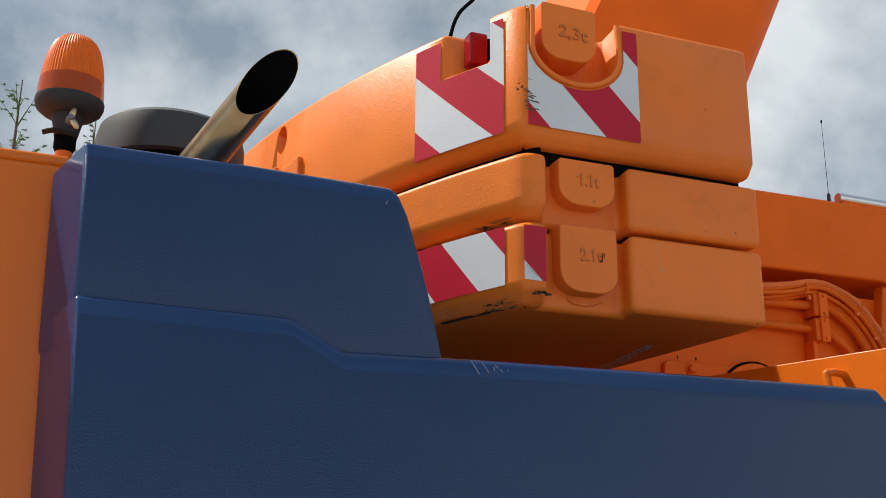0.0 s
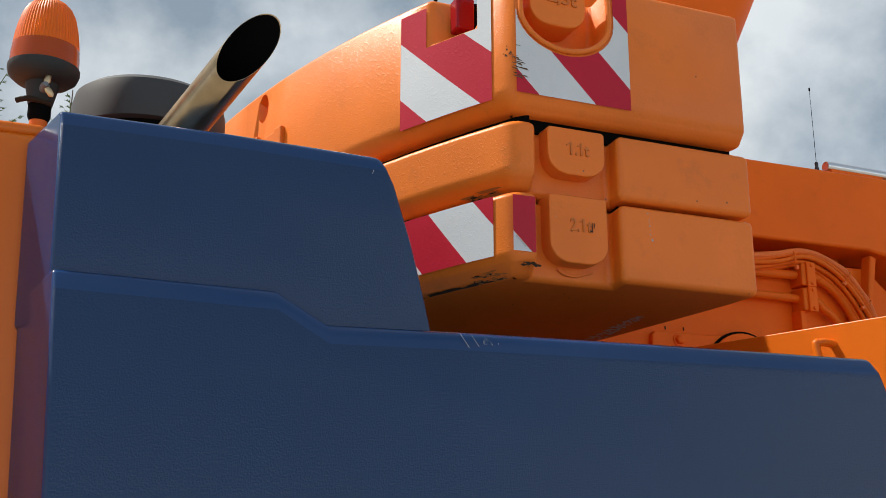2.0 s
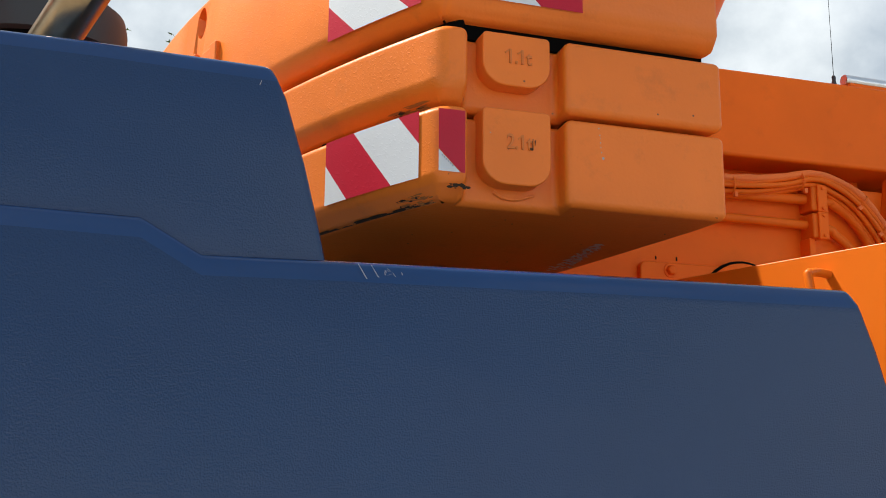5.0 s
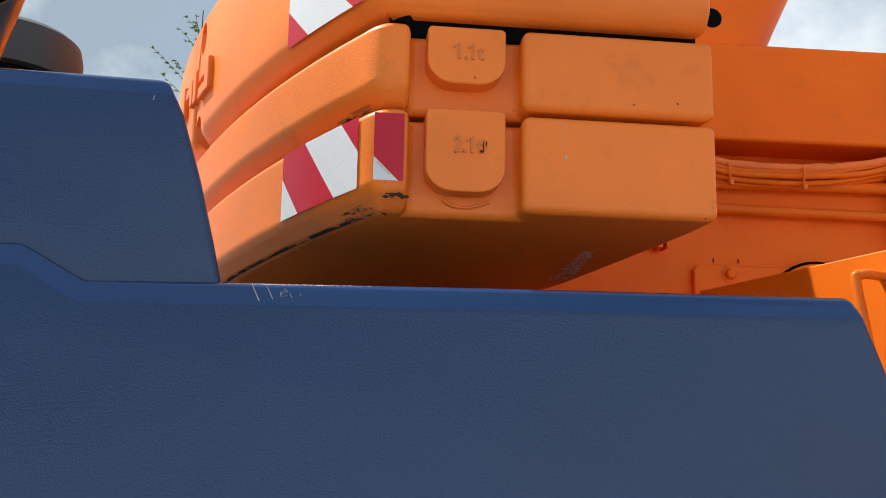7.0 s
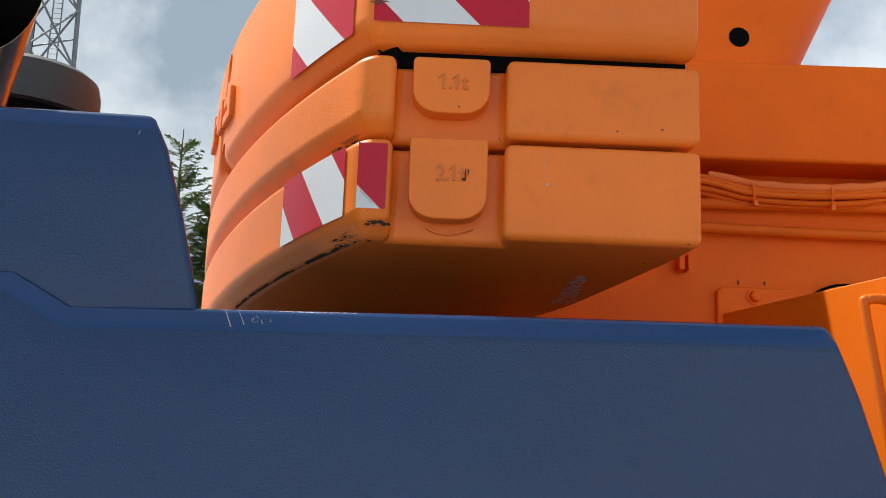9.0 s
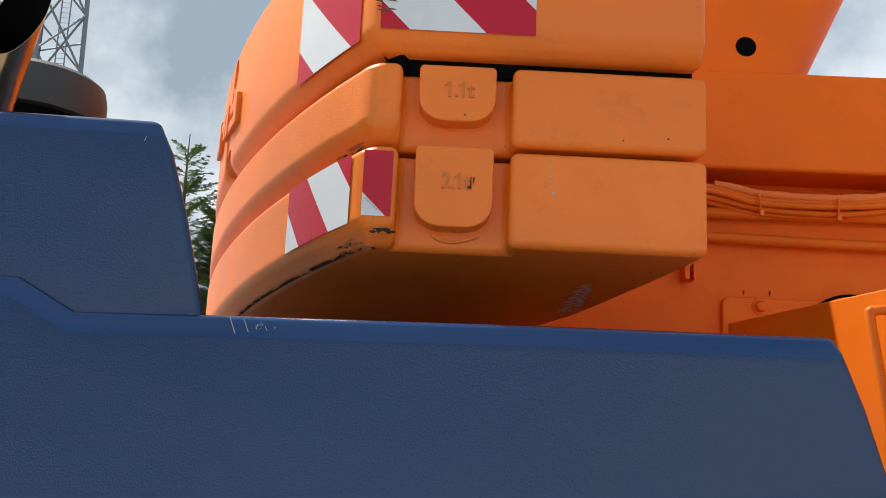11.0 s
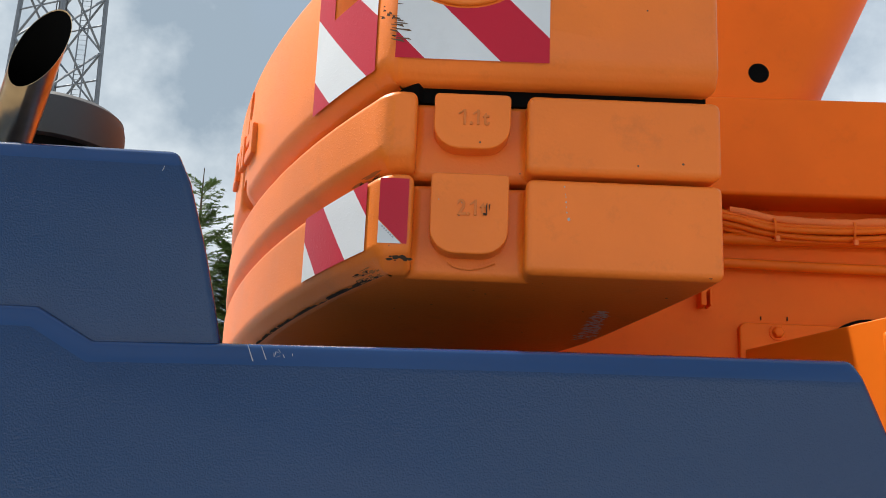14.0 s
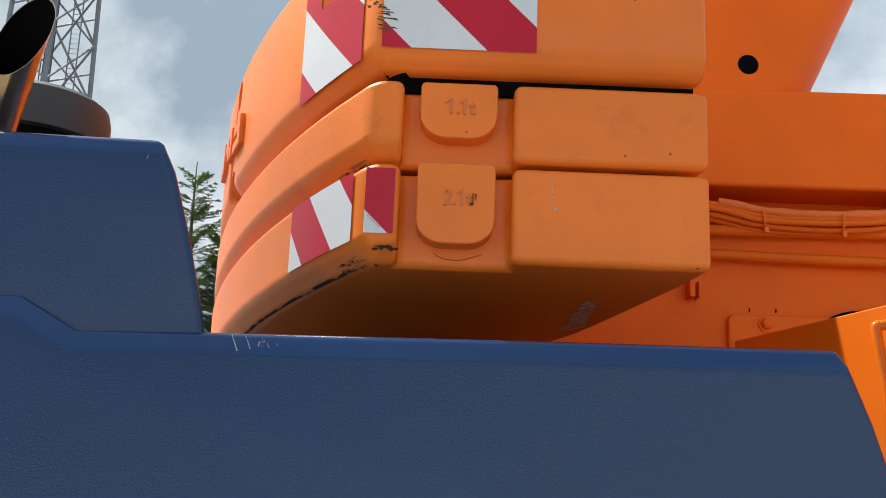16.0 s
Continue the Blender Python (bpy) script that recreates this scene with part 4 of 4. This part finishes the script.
for nm, prof, mt, lb in (
        ("post", [(0.019, 2.57), (0.016, 2.655)], CARRIER, ""),
        ("sleeve", [(0.017, 2.645), (0.021, 2.655), (0.021, 2.685), (0.019, 2.70)], BLACK, ""),
        ("socket", [(0.022, 2.68), (0.026, 2.70), (0.031, 2.725), (0.032, 2.735)], RUBBER, ""),
        ("base", [(0.030, 2.726), (0.050, 2.731), (0.062, 2.742), (0.0660, 2.754), (0.0660, 2.763), (0.061, 2.766)], RUBBER, "black rubber base"),
        ("collar", [(0.0640, 2.763), (0.0635, 2.768), (0.0630, 2.790), (0.0612, 2.808)], AMBERDARK, "darker smooth band below the ribs")):
    ob = solid(nm, lathe([(q * 1.05, bz(z)) for q, z in prof], (BX, BYB, 0), seg=40), mt, label=lb)
    adopt(ob, bea)
# ribbed dome
bm = bmesh.new()
seg = 120
prof = [(0.0615, 2.806), (0.0590, 2.832), (0.0550, 2.858), (0.0495, 2.881), (0.042, 2.898), (0.031, 2.910), (0.017, 2.916), (0.004, 2.917)]
rings = []
for r, z in [(q * 1.05, bz(zz)) for q, zz in prof]:
    rings.append([bm.verts.new((BX + (r - (0.0012 if i % 2 and r > 0.03 else 0)) * math.cos(2 * math.pi * i / seg), BYB + (r - (0.0012 if i % 2 and r > 0.03 else 0)) * math.sin(2 * math.pi * i / seg), z)) for i in range(seg)])
for a, b in zip(rings, rings[1:]):
    for i in range(seg):
        bm.faces.new((a[i], a[(i + 1) % seg], b[(i + 1) % seg], b[i]))
bm.faces.new(rings[-1])
bm.faces.new(rings[0][::-1])
ob = solid("dome", bm, AMBER, label="ribbed amber plastic dome", smooth=20)
adopt(ob, bea)
ob = solid("reflector", lathe([(0.030, 2.770), (0.034, 2.790), (0.034, 2.825), (0.020, 2.855)], (BX, BYB, 0), seg=24), ZINC)
adopt(ob, bea)
# wing nut and clamp
ob = solid("clamp_screw", lathe([(0.008, -0.012), (0.009, 0.0), (0.009, 0.012), (0.005, 0.022)], (BX + 0.004, BYB - 0.03, 2.697), Vector((0.1, -1, 0.1)), 16), GALV)
adopt(ob, bea)
for s in (1, -1):
    bm = lathe([(0.004, 0), (0.009, 0.012), (0.0075, 0.026), (0.002, 0.031)], (0, 0, 0), Vector((0, 0, 1)), 12)
    bmesh.ops.scale(bm, vec=(0.75, 0.35, 0.85), verts=bm.verts[:])
    bmesh.ops.transform(bm, matrix=Matrix.Translation((BX + 0.006, BYB - 0.046, 2.697)) @ pose(0, 0, 0, 0, 10 if s > 0 else 145, 0), verts=bm.verts[:])
    ob = solid("wing_nut_ear", bm, STEEL)
    adopt(ob, bea)
ob = solid("lock_lever", tube_mesh([(BX + 0.02, BYB - 0.015, 2.672), (BX - 0.02, BYB - 0.026, 2.674), (BX - 0.045, BYB - 0.02, 2.668)], 0.0055, 8, 4), CHIP)
adopt(ob, bea)

# ---- sunlit hatch plate with its handle ----
PU = Vector((0.326, -0.945, 0.0)).normalized()      # along the plate, towards the road
PN = Vector((-0.945, -0.326, 0.0)).normalized()     # out of the plate
P0 = Vector((2.37, 2.88, 0.0))
hatch = thing("open_hatch", "orange sheet steel hatch standing open in sunlight", "hatch", at=(2.45, 2.65, 1.2))


def on_plate(s, z, out=0.0):
    return P0 + PU * s + PN * out + Vector((0, 0, z))


bm = bmesh.new()
a = [bm.verts.new(on_plate(s, z, 0.0)) for s, z in ((-0.46, 1.1), (0.95, 1.1), (0.95, 2.44), (-0.46, 2.434))]
b = [bm.verts.new(on_plate(s, z, -0.02)) for s, z in ((-0.46, 1.1), (0.95, 1.1), (0.95, 2.44), (-0.46, 2.434))]
bm.faces.new(a)
bm.faces.new(b[::-1])
for i in range(4):
    bm.faces.new((a[i], b[i], b[(i + 1) % 4], a[(i + 1) % 4]))
ob = solid("sheet", bm, CARRIER, bevel=0.004)
adopt(ob, hatch)
ob = solid("grab_handle", tube_mesh([on_plate(0.247, 2.379, -0.002), on_plate(0.237, 2.382, 0.035), on_plate(0.229, 2.378, 0.052), on_plate(0.227, 2.360, 0.060), on_plate(0.262, 2.160, 0.060), on_plate(0.302, 1.910, 0.060), on_plate(0.332, 1.710, 0.060), on_plate(0.334, 1.690, 0.05), on_plate(0.335, 1.685, 0.0)], 0.0115, 14, 6), CARRIER, smooth=60)
adopt(ob, hatch)
brk = solid("hinge_lug", box(-0.016, 0.016, -0.004, 0.022, -0.048, 0.048), CARRIER, bevel=0.012, seg=3, label="small bolted orange hinge lug")
brk.matrix_world = Matrix.Translation(on_plate(0.462, 1.972, 0.008)) @ pose(0, 0, 0, 0, 0, math.degrees(math.atan2(PU.y, PU.x)))
adopt(brk, hatch)
for dz in (-0.02, 0.018):
    ob = solid("lug_screw", lathe([(0.007, 0), (0.007, 0.008), (0.003, 0.010)], on_plate(0.44, 1.955 + dz, 0.0), PN, 6), CARRIER)
    adopt(ob, hatch)
ob = solid("second_handle", tube_mesh([on_plate(0.475, 1.94, 0.0), on_plate(0.48, 1.94, 0.04), on_plate(0.55, 1.84, 0.06), on_plate(0.64, 1.62, 0.06), on_plate(0.645, 1.60, 0.0)], 0.010, 12, 5), CARRIER, smooth=60)
adopt(ob, hatch)

# ---- ground, trees, mast ----
bm = bmesh.new()
S = 1500.0
bm.faces.new([bm.verts.new(p) for p in ((-S, -S, 0), (S, -S, 0), (S, S, 0), (-S, S, 0))])
ground = tagged(solid("ground", bm, GROUND), "pale gravel yard ground", "ground", kind="structure")
pedestal = solid("carrier_chassis", box(1.5, 5.4, 2.95, 5.0, 0.0, 2.15), ORANGE, bevel=0.02)
tagged(pedestal, "orange carrier chassis deck under the superstructure", "chassis")


# hidden deck added to keep ground bounce off the slabs' underside
deck = solid("bounce_blocking_deck", box(0.37, 2.28, 2.46, 5.0, 1.1, 2.12), GREYPL, bevel=0.02)
tagged(deck, "unseen dark deck added behind the blue cover to block ground bounce", "deck")
for x in (0.5, 2.0):
    leg = solid("deck_support", box(x, x + 0.2, 2.8, 4.6, 0.0, 1.1), BLACK, bevel=0.01)
    adopt(leg, deck)


def spruce(name, x, y, top, width, seed, low=1.0, thick=1.0):
    """A spruce: tapered trunk, whorls of drooping limbs, sprigs of needles."""
    rnd = random.Random(seed)
    root = thing(name, "tall green spruce tree standing behind the crane", "tree", "spruces", at=(x, y, 0))
    ob = solid("trunk", tube_mesh([(x, y, 0), (x + 0.03, y, top * 0.5), (x, y, top * 0.86), (x - 0.02, y, top)], 0.02, 8, 5), BARK)
    for v in ob.data.vertices:
        k = max(0.01, 1 - v.co.z / top)
        v.co.x = x + (v.co.x - x) * (0.25 + 6 * k)
        v.co.y = y + (v.co.y - y) * (0.25 + 6 * k)
    adopt(ob, root)
    verts, faces = [], []
    z = top - 0.32
    while z > low:
        down = top - z
        reach = min(width, 0.10 + down * 0.36) * rnd.uniform(0.75, 1.15)
        for i in range(max(3, int(rnd.randint(6, 9) * thick))):
            a = rnd.uniform(0, 2 * math.pi)
            d = Vector((math.cos(a), math.sin(a), 0))
            sag = rnd.uniform(0.0, 0.4) + max(0.0, 0.75 - 0.35 * down) + (0.45 if thick < 0.5 else 0.0)
            p = Vector((x, y, z + rnd.uniform(-0.06, 0.06)))
            n = max(4, int(reach / 0.055))
            prev = p
            for s in range(1, n + 1):
                u = s / n
                q = p + d * reach * u + Vector((0, 0, sag * reach * u - 0.30 * reach * u * u + 0.12 * reach * u ** 3))
                # limb
                w = 0.010 * (1 - u) + 0.003
                sd = d.cross(Vector((0, 0, 1))) * w
                k = len(verts)
                verts += [prev - sd, prev + sd, q + sd, q - sd, prev + Vector((0, 0, w)), q + Vector((0, 0, w))]
                faces += [(k, k + 1, k + 2, k + 3), (k, k + 4, k + 5, k + 3), (k + 1, k + 2, k + 5, k + 4)]
                # sprigs of needles on both sides
                if u > 0.12:
                    for side in ((-1, 1, 0) if thick > 0.7 else (rnd.choice((-1, 1)),)):
                        ln = (0.13 if thick > 0.5 else 0.08) * (1.1 - 0.6 * u) * rnd.uniform(0.6, 1.25)
                        dr = (d * rnd.uniform(0.5, 0.9) + d.cross(Vector((0, 0, 1))) * side * rnd.uniform(0.6, 1.0) + Vector((0, 0, rnd.uniform(-0.15, 0.4)))).normalized()
                        for j in range(7):
                            b0 = q + dr * ln * j / 7
                            for sg in (-1, 1):
                                nd = (dr * 0.7 + dr.cross(Vector((0, 0, 1))) * sg * 0.8 + Vector((0, 0, rnd.uniform(-0.2, 0.5)))).normalized() * 0.042
                                k = len(verts)
                                t = dr * 0.008
                                verts += [b0 - t, b0 + t, b0 + nd]
                                faces.append((k, k + 1, k + 2))
                prev = q
        z -= rnd.uniform(0.09, 0.15) / thick
    me = bpy.data.meshes.new("crown")
    me.from_pydata([tuple(v) for v in verts], [], faces)
    me.materials.append(NEEDLE)
    ob = new("crown", me)
    adopt(ob, root)
    return root


spruce("spruce_tree", -1.82, 14.0, 6.42, 1.0, 1, 2.0, 0.85)
spruce("spruce_tree", -1.40, 14.6, 5.75, 1.1, 2, 2.0, 1.5)
spruce("spruce_tree", -0.22, 12.3, 7.15, 0.50, 3, 5.0, 0.45)
spruce("spruce_tree", 0.62, 12.3, 6.80, 0.30, 4, 5.5, 0.42)
spruce("spruce_tree", 1.52, 12.2, 6.95, 0.30, 5, 5.0, 0.42)

mast = thing("lattice_mast", "tall grey galvanised lattice radio mast with ladder", "mast", at=(-20.8, 56.1, 0))


def strut(bm, a, b, r, seg=6):
    a, b = Vector(a), Vector(b)
    d = (b - a).normalized()
    s = d.cross(Vector((0.3, 0.2, 0.93))).normalized()
    t = s.cross(d)
    A = [bm.verts.new(a + (s * math.cos(2 * math.pi * k / seg) + t * math.sin(2 * math.pi * k / seg)) * r) for k in range(seg)]
    B = [bm.verts.new(b + (s * math.cos(2 * math.pi * k / seg) + t * math.sin(2 * math.pi * k / seg)) * r) for k in range(seg)]
    for k in range(seg):
        j = (k + 1) % seg
        bm.faces.new((A[k], A[j], B[j], B[k]))


MC = Vector((-20.8, 56.1, 0))


def corner(i, z):
    w = 3.05 - 0.026 * z
    a = radians(20 + 90 * i)
    return MC + Vector((math.cos(a) * w, math.sin(a) * w, z))


for i in range(4):
    bm = bmesh.new()
    strut(bm, corner(i, 0), corner(i, 48), 0.14, 8)
    ob = part("leg", bm, GALV, None)
    adopt(ob, mast)
for lv in range(0, 14):
    z = lv * 3.4
    for i in range(4):
        for lo, hi in ((i, (i + 1) % 4), ((i + 1) % 4, i)):
            bm = bmesh.new()
            strut(bm, corner(lo, z), corner(hi, z + 3.4), 0.065)
            adopt(part("brace", bm, GALV, None), mast)
        if i % 2:
            continue
        bm = bmesh.new()
        strut(bm, corner(i, z + 1.7), corner((i + 1) % 4, z + 1.7), 0.05)
        adopt(part("girt", bm, GALV, None), mast)
bm = bmesh.new()
for s in (-0.25, 0.25):
    strut(bm, MC + Vector((1.75 + s, -0.6, 0)), MC + Vector((1.35 + s, -0.5, 48)), 0.04)
for kz in range(0, 160):
    z = kz * 0.3
    strut(bm, MC + Vector((1.5 - z * 0.0083, -0.6 + z * 0.002, z)), MC + Vector((2.0 - z * 0.0083, -0.6 + z * 0.002, z)), 0.018, 4)
ob = part("ladder", bm, GALV, None)
adopt(ob, mast)
bm = bmesh.new()
for i in range(5):
    strut(bm, MC + Vector((-0.6 + i * 0.16, 0.4, 0)), MC + Vector((-0.55 + i * 0.14, 0.4, 48)), 0.035)
ob = part("feeder_cables", bm, GREYPL, None)
adopt(ob, mast)
